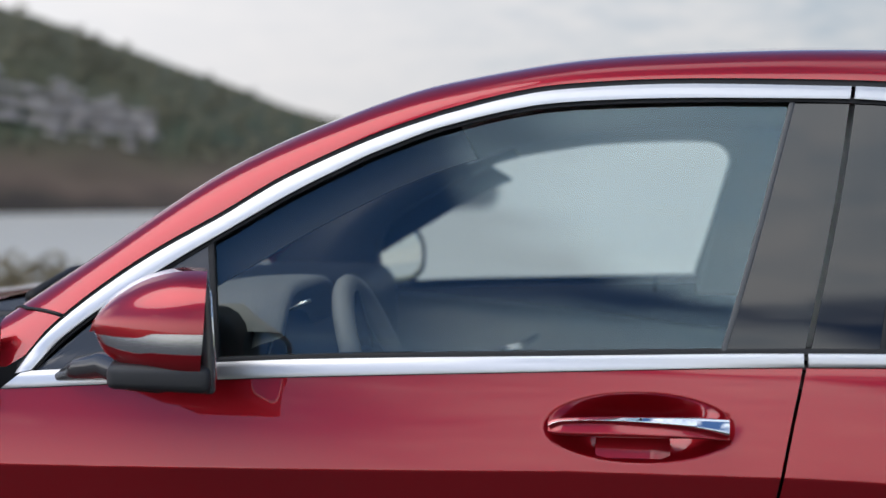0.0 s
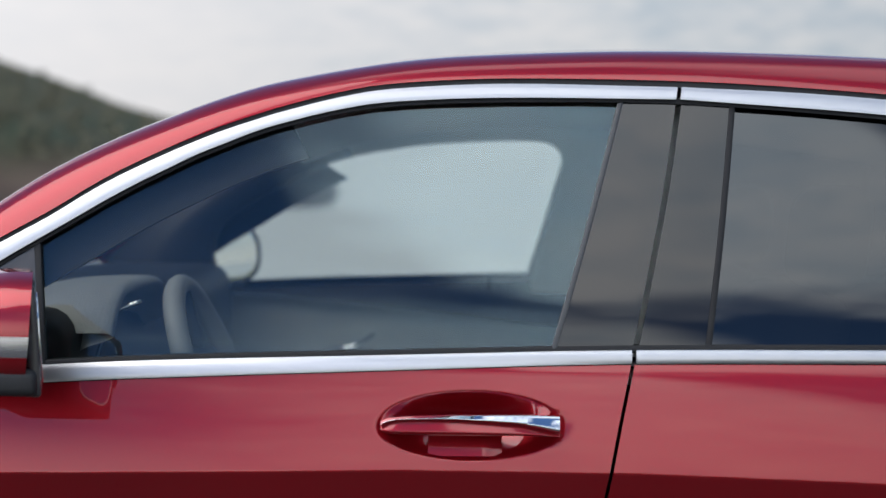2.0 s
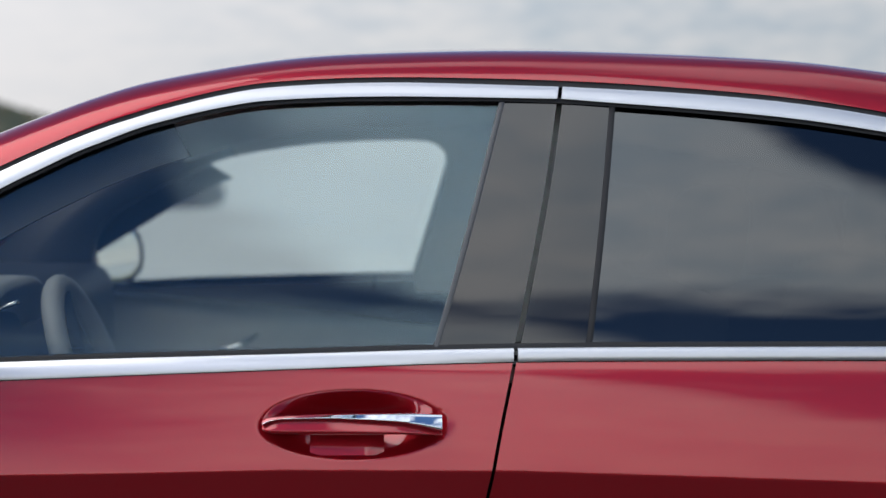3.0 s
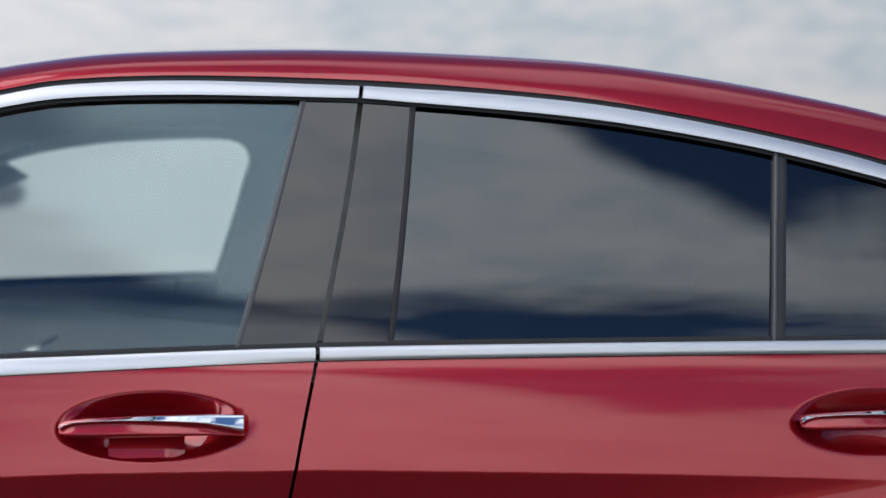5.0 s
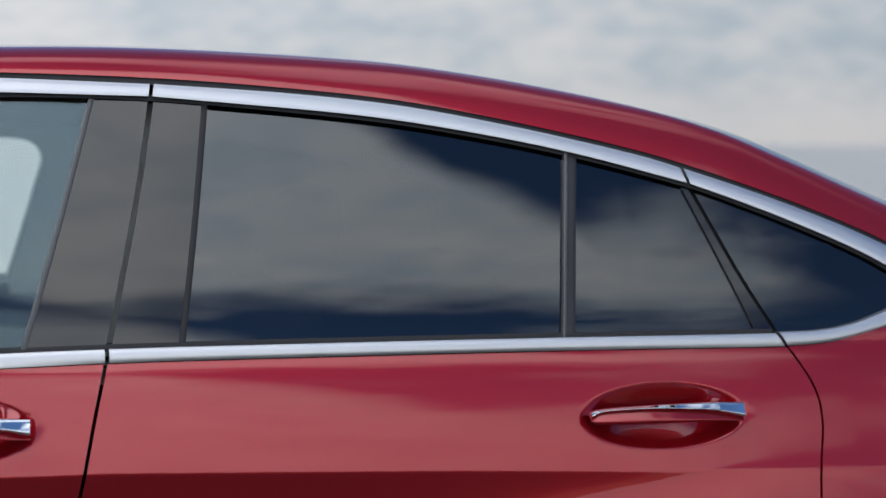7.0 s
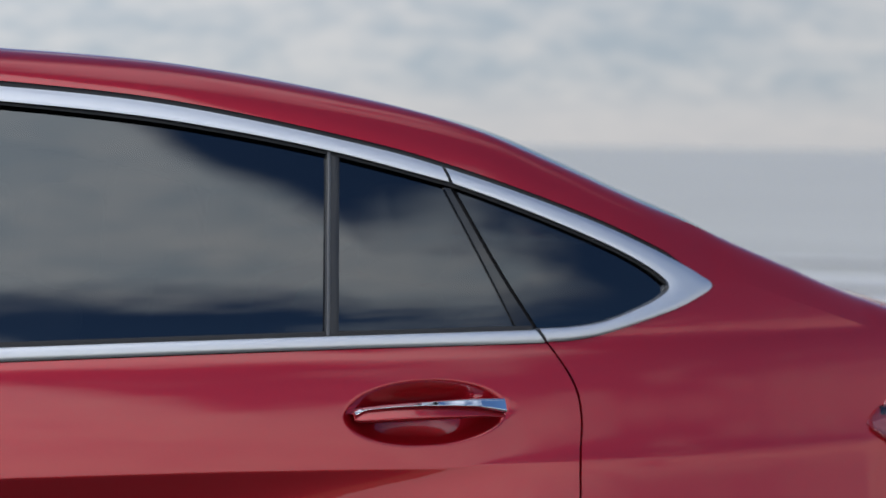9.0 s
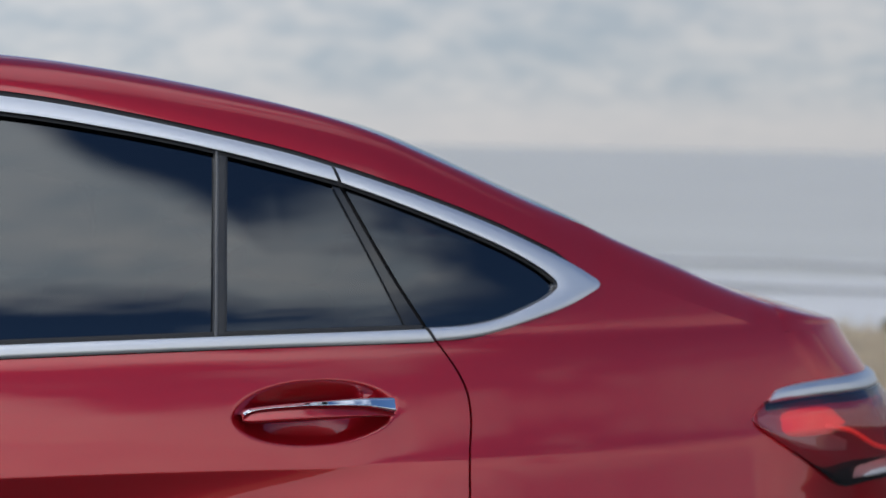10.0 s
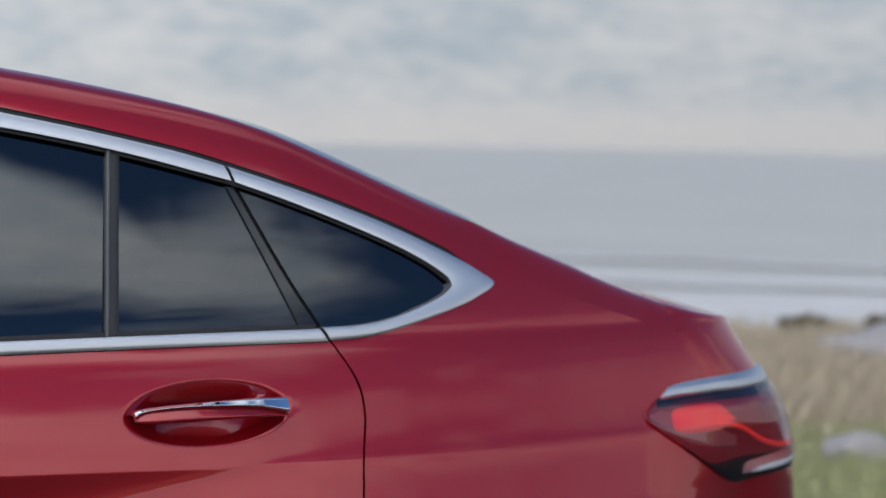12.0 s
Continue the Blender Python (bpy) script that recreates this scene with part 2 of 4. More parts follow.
def side(x, z):
    """The y of the body's flank."""
    x, z = np.asarray(x, float), np.asarray(z, float)
    crease = np.interp(x, [-1.0, -0.15, 0.18, 0.66, 0.95, 1.6], [0.974, 0.990, 0.988, 0.972, 0.960, 0.95])
    edge = ease(1 - (x - 0.35) / 0.65)
    wedge = np.interp(x, [0.3, 1.08], [0.07, 0.0])
    haunch = ease((x - 0.85) / 0.45) * ease((2.05 - x) / 0.3)
    up = np.clip(z - crease, 0, 1.135 - crease)
    y = -0.022 + 0.16 * up + 0.46 * up**2
    over = np.clip(z - 1.135, 0, 0.42)
    y = y + 0.42 * bell(z - 1.135, 0.02) - 0.25 * over * (0.38 - over)
    y = y + (0.04 + 0.24 * edge) * np.clip(crease - z, 0, 0.10) + 0.10 * np.clip(0.86 - z, 0, 1) * (1 - haunch) + 0.15 * np.clip(0.6 - z, 0, 1) ** 2
    y = y - 0.16 * haunch * bell(1.0 - z, 0.05) * ease((z - 0.62) / 0.2) - 0.20 * ease((x - 0.25) / 0.6) * ease((2.05 - x) / 0.3) * bell(crease - wedge - z, 0.015) * ease((z - 0.62) / 0.2)
    return y + 0.07 * np.clip(-0.3 - x, 0, 3) ** 2 + 0.09 * np.clip(x - 1.1, 0, 3) ** 2


FRONT_AXLE, REAR_AXLE = -1.55, 1.32
OUTER = [(-0.942, 1.103), (-0.919, 1.137), (-0.888, 1.170), (-0.849, 1.203), (-0.809, 1.233), (-0.770, 1.260), (-0.731, 1.284), (-0.690, 1.307), (-0.649, 1.330), (-0.610, 1.355), (-0.570, 1.379), (-0.529, 1.400), (-0.489, 1.419), (-0.448, 1.437), (-0.408, 1.453), (-0.367, 1.467), (-0.326, 1.480), (-0.245, 1.501), (-0.163, 1.514), (0.0, 1.5215), (0.245, 1.518), (0.443, 1.507), (0.613, 1.491), (0.785, 1.462), (0.96, 1.425), (1.047, 1.4015), (1.138, 1.373), (1.231, 1.341), (1.327, 1.304), (1.425, 1.259), (1.475, 1.232)]
INNER = [(-0.917, 1.108), (-0.885, 1.145), (-0.846, 1.178), (-0.800, 1.211), (-0.750, 1.244), (-0.703, 1.274), (-0.647, 1.307), (-0.607, 1.331), (-0.567, 1.355), (-0.527, 1.377), (-0.487, 1.397), (-0.447, 1.417), (-0.406, 1.434), (-0.366, 1.450), (-0.325, 1.463), (-0.245, 1.483), (-0.162, 1.495), (0.0, 1.501), (0.244, 1.499), (0.526, 1.478), (0.696, 1.456), (0.869, 1.424), (1.044, 1.381), (1.135, 1.351), (1.226, 1.317), (1.322, 1.277), (1.379, 1.247), (1.412, 1.222)]
SILHOUETTE = [(-1.003, 1.177), (-0.92, 1.232), (-0.837, 1.288), (-0.755, 1.345), (-0.672, 1.398), (-0.588, 1.441), (-0.504, 1.476), (-0.42, 1.507), (-0.335, 1.530), (-0.167, 1.558), (0.0, 1.568), (0.245, 1.569), (0.545, 1.556), (0.722, 1.537), (0.901, 1.506), (1.083, 1.461), (1.261, 1.392), (1.46, 1.309), (1.681, 1.228), (1.789, 1.192), (1.931, 1.155), (2.042, 1.128)]
RAISE = ([-1.0, -0.5, 0.0, 0.3, 1.0, 1.4, 1.8, 2.0], [-0.008, -0.004, 0.002, 0.006, 0.013, 0.013, 0.007, 0.0])
outer_z, inner_z, crest_z = over_x(OUTER), over_x(INNER), over_x([(x, z + float(np.interp(x, *RAISE))) for x, z in SILHOUETTE])
belt_low = over_x([(-0.965, 1.081), (-0.643, 1.102), (-0.465, 1.111), (-0.151, 1.123), (0.152, 1.133), (0.5, 1.135), (0.83, 1.135), (1.148, 1.133), (1.21, 1.134)])
belt_top = over_x([(-0.93, 1.106), (-0.645, 1.125), (-0.466, 1.134), (-0.152, 1.143), (0.152, 1.151), (0.5, 1.153), (0.834, 1.153), (1.151, 1.152), (1.21, 1.153)])
b_cut = over_z([(0.03, 0.40), (0.133, 0.959), (0.169, 1.133), (0.218, 1.354), (0.248, 1.518), (0.255, 1.55)])
door_end = over_z([(0.86, 0.40), (0.98, 0.55), (1.11, 0.70), (1.19, 0.84), (1.214, 0.964), (1.224, 1.024), (1.215, 1.076), (1.17, 1.150)])
quarter_cut = over_z([(1.17, 1.150), (1.116, 1.248), (1.047, 1.4), (1.04, 1.42)])
front_cut = over_z([(-1.02, 0.40), (-0.99, 0.8), (-0.965, 1.08)])
glass_rear = over_z([(0.064, 1.150), (0.109, 1.299), (0.163, 1.494)])
glass_front2 = over_z([(0.272, 1.150), (0.297, 1.315), (0.321, 1.489)])
divider_x = over_z([(0.824, 1.150), (0.842, 1.29), (0.862, 1.42)])
pillar_x = over_z([(1.137, 1.150), (1.043, 1.378)])


def sill_z(x):
    """The lower edge of the flank, with its wheel arches."""
    x = np.asarray(x, float)
    z = np.full_like(x, 0.36)
    for axle in (FRONT_AXLE, REAR_AXLE):
        z = np.maximum(z, 0.35 + np.sqrt(np.clip(0.40**2 - (x - axle) ** 2, 0, None)))
    return z


def bowl(x, z, cx, cz):
    """Depth of the dished hollow behind a door handle."""
    r = np.sqrt(((x - cx) / 0.1285) ** 2 + ((z - cz) / 0.0465) ** 2)
    return 0.036 * np.clip(1 - r * r, 0, 1) ** 1.12


def fine_steps(a, b, near, span, coarse, fine):
    """Steps from a to b, fine within span of near."""
    out, v = [a], a
    while v < b:
        v += fine if near - span < v < near + span else coarse
        out.append(v)
    out[-1] = b
    return np.array(out)


def flank(x_left, x_right, z_top, us, vs, hollow=None):
    """Grid on the flank between two cut lines, from the sill to z_top(x)."""
    P = np.zeros((len(us), len(vs), 3))
    for j, v in enumerate(vs):
        z = np.full(len(us), 0.40 + v * 0.73)
        for _ in range(8):
            x = x_left(z) + us * (x_right(z) - x_left(z))
            lo = sill_z(x)
            z = np.where(v < 0.5, lo + (0.765 - lo) * v / 0.5, 0.765 + (z_top(x) - 0.765) * (v - 0.5) / 0.5)
        y = side(x, z)
        if hollow:
            y = y + bowl(x, z, *hollow)
        P[:, j] = np.stack([x, y, z], 1)
    return P


VS = np.r_[np.linspace(0, 0.5, 14, endpoint=False), np.linspace(0.5, 0.76, 22, endpoint=False), np.linspace(0.76, 0.97, 60, endpoint=False), np.linspace(0.97, 1, 6)]


def band(name, line_a, line_b, mat, parent, label="", bulge=0.0018, proud=0.003, far=False, n=60, depth=0.016):
    """A rounded strip on the flank between two lines of (x, z) with as many points."""
    a, b = curve(line_a, n), curve(line_b, n)
    P = np.zeros((n, 7, 3))
    for j, v in enumerate(np.linspace(0, 1, 7)):
        xz = a + (b - a) * v
        y = side(xz[:, 0], xz[:, 1]) - proud - bulge * (1 - (2 * v - 1) ** 4)
        P[:, j] = np.stack([xz[:, 0], y, xz[:, 1]], 1)
    return sheet_part(name, P, mat, parent, label, depth, far)


def pane(name, left, right, low, high, mat, parent, label="", inset=0.010, far=False, nu=24, nv=16, depth=0.004):
    """A skin on the flank between left(z), right(z), low(x), high(x)."""
    P = np.zeros((nu, nv, 3))
    for j, v in enumerate(np.linspace(0, 1, nv)):
        for i, u in enumerate(np.linspace(0, 1, nu)):
            x, z = 0.0, 1.15 + 0.3 * v
            for _ in range(12):
                x = left(z) + u * (right(z) - left(z))
                z = low(x) + v * (high(x) - low(x))
            P[i, j] = (x, float(side(x, z)) + inset, z)
    return sheet_part(name, P, mat, parent, label, depth, far)


def line(f, x0, x1, n=12):
    xs = np.linspace(x0, x1, n)
    return [(float(x), float(f(x))) for x in xs]


# the car leans a little towards the sea, as the ground does
LEAN = -1.6
car = tagged(new("car"), "glossy metallic red coupe-shaped car with chrome window trim", "car")
car.matrix_basis = pose(0, 0, 1.05) @ pose(0, 0, 0, LEAN) @ pose(0, 0, -1.05)


# ---------------------------------------------------------------- car: doors, frames and glass of one flank
def handle(parent, cx, cz, far, pocket=False):
    """Door handle over its hollow: painted grip, bright upper strip, lock cover."""
    f = (lambda p: (p[0], 2 * CENTRE - p[1], p[2])) if far else (lambda p: p)
    x0, x1 = cx - 0.1205, cx + 0.1195
    xs = np.linspace(x0, x1, 40)
    s = (xs - x0) / (x1 - x0)
    shape = lambda pts: cz + np.interp(s, *zip(*curve(pts, 60)))  # noqa: E731
    top = shape([(0, 0.009), (0.03, 0.0125), (0.1, 0.0150), (0.25, 0.0175), (0.5, 0.0190), (0.8, 0.0188), (1, 0.0160)])
    strip = shape([(0, 0.003), (0.03, 0.0075), (0.1, 0.0115), (0.3, 0.0135), (0.5, 0.0122), (0.8, 0.0055), (1, -0.0065)])
    low = shape([(0, -0.005), (0.03, -0.0085), (0.1, -0.0105), (0.3, -0.0108), (0.5, -0.0105), (0.8, -0.0105), (1, -0.0115)])
    out = -0.019 - 0.014 * np.sin(math.pi * np.clip(0.06 + 0.9 * s, 0, 1)) ** 0.7
    base = side(xs, cz + 0 * xs)

    def loft(name, hi, lo, mat, label, push=0.0, i0=0, i1=40):
        P = np.zeros((i1 - i0, 12, 3))
        for k in range(12):
            # the face leans back a little, so that its lower edge stands out most
            v = k / 11
            zz = hi + (lo - hi) * v
            rise = float(np.interp(v, [0, 0.08, 0.72, 0.88, 0.96, 1], [0.74, 0.82, 1.0, 0.94, 0.72, 0.2]))
            yy = base + 0.012 + (out - 0.012 - push) * rise
            P[:, k] = np.stack([xs, yy, zz], 1)[i0:i1]
        sheet_part(name, P[:, ::-1], mat, parent, label, 0.004, far)

    loft("grip", strip + 0.001, low, PAINT, "")
    loft("grip_strip", top, strip, BRIGHT, "bright chrome strip along the top of the grip", 0.002, 0, 33)
    loft("lock_cover", top, strip - 0.001, BRIGHT, "bright chrome lock cover", 0.002, 32, 40)
    if not pocket:
        return
    # sloping plate in the hollow below the grip
    P = np.zeros((12, 6, 3))
    for i in range(12):
        for j in range(6):
            x = cx - 0.058 + 0.100 * i / 11
            z = cz - 0.040 + 0.026 * j / 5
            P[i, j] = (x, float(side(x, z)) + 0.004 + 0.006 * j / 5 + 0.004 * max(0, i - 9) / 2, z)
    sheet_part("pocket_plate", P, PAINT, parent, "", 0.004, far)


def build_flank(far):
    tail = " on the far flank" if far else ""
    # front door
    us = fine_steps(0.0, 1.0, 0.79, 0.125, 0.011, 0.0038)
    d1 = sheet_part("front_door", flank(front_cut, lambda z: b_cut(z) - 0.0025, lambda x: belt_low(x) - 0.0015, us, VS, (-0.051, 1.0500)), PAINT, car, "red front door with dished handle hollow", 0.02, far)
    handle(d1, -0.051, 1.0495, far, True)
    # rear door
    us = fine_steps(0.0, 1.0, 0.755, 0.125, 0.011, 0.0038)
    d2 = sheet_part("rear_door", flank(lambda z: b_cut(z) + 0.0025, lambda z: door_end(z) - 0.002, lambda x: belt_low(x) - 0.0015, us, VS, (0.968, 1.0385)), PAINT, car, "red rear door with dished handle hollow", 0.02, far)
    handle(d2, 0.968, 1.0400, far)
    # chrome along the belt and round the windows
    xb = float(b_cut(1.14))
    band("belt_strip", line(belt_low, -0.962, xb - 0.003), line(belt_top, -0.93, xb - 0.003), CHROME, d1, "brushed chrome belt strip", far=far)
    band("belt_strip", line(belt_low, xb + 0.003, 1.176), line(belt_top, xb + 0.003, 1.163), CHROME, d2, "brushed chrome belt strip", far=far)
    cut = 0.2455
    band("window_strip", [p for p in OUTER if p[0] < 0.2] + [(cut - 0.003, 1.517)], [p for p in INNER if p[0] < 0.2] + [(cut - 0.006, 1.499)], CHROME, d1, "brushed chrome window strip", far=far, n=120)
    band("window_strip", [(cut + 0.003, 1.517)] + [p for p in OUTER if 0.3 < p[0] < 1.0] + [(1.044, 1.4022)], [(cut, 1.499)] + [p for p in INNER if 0.3 < p[0] < 1.0] + [(1.052, 1.379)], CHROME, d2, "brushed chrome window strip", far=far, n=90)
    q = sheet_part("quarter_panel", quarter_grid(), PAINT, car, "red rear quarter panel", 0.02, far)
    band("quarter_strip", [(1.050, 1.4008), (1.138, 1.373), (1.231, 1.341), (1.327, 1.304), (1.425, 1.259), (1.475, 1.232), (1.499, 1.2125), (1.466, 1.194), (1.406, 1.173), (1.294, 1.145), (1.235, 1.136), (1.181, 1.134)],
         [(1.058, 1.377), (1.135, 1.351), (1.226, 1.317), (1.322, 1.277), (1.379, 1.247), (1.408, 1.226), (1.415, 1.213), (1.404, 1.202), (1.372, 1.187), (1.298, 1.164), (1.235, 1.155), (1.169, 1.1535)], CHROME, q, "broad chrome strip closing to a point", far=far, n=140)
    band("gap_line", line(lambda x: belt_low(x) - 0.0035, -0.962, 1.176), line(lambda x: belt_low(x) + 0.001, -0.962, 1.176), RUBBER, d1, "", 0.0, -0.002, far, 60, 0.02)
    # seals just inside and outside the chrome
    off = lambda pts, d: [(x, z + d) for x, z in pts]  # noqa: E731
    band("seal", off(INNER, 0.002), off(INNER, -0.0065), RUBBER, d1, "black rubber window seal", 0.001, -0.004, far, 140, 0.02)
    band("seal", off(OUTER, 0.012), off(OUTER, -0.002), RUBBER, car, "black rubber roof seal", 0.0, -0.003, far, 140, 0.02)
    low_seal = lambda x: belt_top(x) - 0.004  # noqa: E731
    band("seal", line(lambda x: belt_top(x) + 0.006, -0.64, 1.16), line(low_seal, -0.64, 1.16), RUBBER, d1, "black rubber belt seal", 0.001, -0.005, far, 60, 0.02)
    # panes and gloss black covers
    top = lambda x: inner_z(x) - 0.004  # noqa: E731
    back = -0.065 if far else 0.0
    tri = over_z([(-0.640 + back, 1.10), (-0.652 + back, 1.20), (-0.668 + back, 1.31)])
    pane("side_window", tri, lambda z: glass_rear(z) - 0.003, belt_top, top, GLASS, d1, "clear front door window", 0.012, far, 60, 24, 0.004).visible_shadow = False
    pane("pillar_cover", glass_rear, lambda z: b_cut(z) - 0.004, belt_top, top, BLACK, d1, "gloss black pillar cover", 0.006, far)
    band("glass_run", [(float(glass_rear(z)) - 0.007, z) for z in np.linspace(1.15, 1.494, 8)], [(float(glass_rear(z)) + 0.001, z) for z in np.linspace(1.15, 1.494, 8)], RUN, d1, "", 0.001, -0.005, far, 20, 0.01)
    pane("pillar_cover", lambda z: b_cut(z) + 0.004, lambda z: glass_front2(z) - 0.005, belt_top, top, BLACK, d2, "gloss black pillar cover", 0.006, far)
    band("glass_run", [(float(glass_front2(z)) - 0.005, z) for z in np.linspace(1.15, 1.489, 8)], [(float(glass_front2(z)) + 0.004, z) for z in np.linspace(1.15, 1.489, 8)], RUBBER, d2, "", 0.001, -0.007, far, 20, 0.01)
    pane("side_window", lambda z: glass_front2(z) + 0.004, divider_x, belt_top, top, PRIVACY, d2, "dark tinted rear door window", 0.012, far, 40, 20, 0.004).visible_shadow = False
    band("divider_bar", [(float(divider_x(z)), z) for z in np.linspace(1.15, 1.424, 8)], [(float(divider_x(z)) + 0.019, z) for z in np.linspace(1.15, 1.42, 8)], PLASTIC, d2, "slim grey divider bar", 0.002, -0.006, far, 20, 0.01)
    band("glass_run", [(float(divider_x(z)) - 0.001, z) for z in np.linspace(1.15, 1.424, 8)], [(float(divider_x(z)) + 0.004, z) for z in np.linspace(1.15, 1.424, 8)], RUN, d2, "", 0.001, -0.002, far, 20, 0.01)
    pane("fixed_window", lambda z: divider_x(z) + 0.019, pillar_x, belt_top, top, PRIVACY, d2, "dark tinted fixed pane", 0.012, far, 30, 20, 0.004)
    pane("pillar_cover", pillar_x, lambda z: quarter_cut(z) - 0.004, belt_top, top, BLACK, d2, "dark sloping pillar cover", 0.008, far, 8, 20)
    band("seal", [(float(quarter_cut(z)) - 0.010, z) for z in np.linspace(1.15, 1.40, 8)], [(float(quarter_cut(z)) + 0.010, z) for z in np.linspace(1.15, 1.40, 8)], RUBBER, d2, "black rubber seal at the door edge", 0.0, -0.018, far, 20, 0.01)
    lowq = over_x([(1.05, 1.153), (1.169, 1.1535), (1.235, 1.155), (1.298, 1.164), (1.372, 1.187), (1.42, 1.2125)])
    highq = over_x([(1.04, 1.382), (1.135, 1.351), (1.226, 1.317), (1.322, 1.277), (1.379, 1.247), (1.42, 1.2135)])
    pane("quarter_window", lambda z: quarter_cut(z) + 0.004, lambda z: 1.418 + 0 * z, lambda x: lowq(x) - 0.003, lambda x: highq(x) + 0.003, PRIVACY, q, "dark tinted quarter window", 0.010, far, 40, 18)
    # front corner triangle that carries the mirror
    pane("mirror_triangle", lambda z: np.interp(z, [1.10, 1.31], [-0.925, -0.672]), lambda z: tri(z) - 0.004, lambda x: belt_top(x) - 0.002, lambda x: inner_z(x) - 0.003, SHEEN, d1, "smooth dark mirror corner", 0.006, far, 24, 12)
    band("glass_run", [(float(tri(z)) - 0.006, z) for z in np.linspace(1.12, 1.305, 6)], [(float(tri(z)) + 0.003, z) for z in np.linspace(1.12, 1.305, 6)], RUBBER, d1, "", 0.001, -0.005, far, 16, 0.01)
    mirror(d1, far)


# the upper edge of the quarter panel: under the strip, then along the rear pillar
quarter_top = over_x([(1.15, 1.134), (1.235, 1.135), (1.294, 1.1445), (1.406, 1.172), (1.466, 1.193), (1.50, 1.212), (1.56, 1.215), (1.681, 1.178), (1.789, 1.144), (1.931, 1.108), (2.03, 1.082)])


REAR_R = 0.25


def rear_x(z):
    """How far back the tail reaches at a height, on the middle line."""
    return np.interp(z, [0.35, 0.5, 0.70, 0.824, 0.93, 1.027, 1.088, 1.128], [2.285, 2.325, 2.318, 2.292, 2.241, 2.198, 2.155, 2.134])


def tail_plan(k, z):
    """Plan of the rear corner at a height: k runs over the arc from 0 to 1, then straight on to the middle line at 2."""
    cx = rear_x(z) - REAR_R
    cy = side(cx, z) + REAR_R
    if k <= 1:
        a = k * math.pi / 2
        return cx + REAR_R * math.sin(a), cy - REAR_R * math.cos(a)
    return cx + REAR_R + 0.03 * (1 - (2 - k) ** 2), cy + (CENTRE - cy) * (k - 1)


def quarter_grid():
    """Rear flank that wraps round the corner into the tail."""
    nu, nv = 90, 90
    P = np.zeros((nu, nv, 3))
    for j, v in enumerate(np.linspace(0, 1, nv)):
        for i in range(nu):
            if i < 60:
                k, x, z = i / 59, 1.2, 0.40 + 0.73 * v
                for _ in range(8):
                    x0 = float(door_end(z)) + 0.002
                    x = x0 + k * (float(rear_x(z)) - REAR_R - x0)
                    lo = float(sill_z(x))
                    mid = 0.80
                    z = lo + (mid - lo) * v / 0.4 if v < 0.4 else mid + (float(quarter_top(x)) - mid) * (v - 0.4) / 0.6
                P[i, j] = (x, float(side(x, z)), z)
            else:
                ztop = float(quarter_top(1.885))
                z = 0.36 + (0.80 - 0.36) * v / 0.4 if v < 0.4 else 0.80 + (ztop - 0.80) * (v - 0.4) / 0.6
                P[i, j] = (*tail_plan((i - 59) / 30, z), z)
    return P


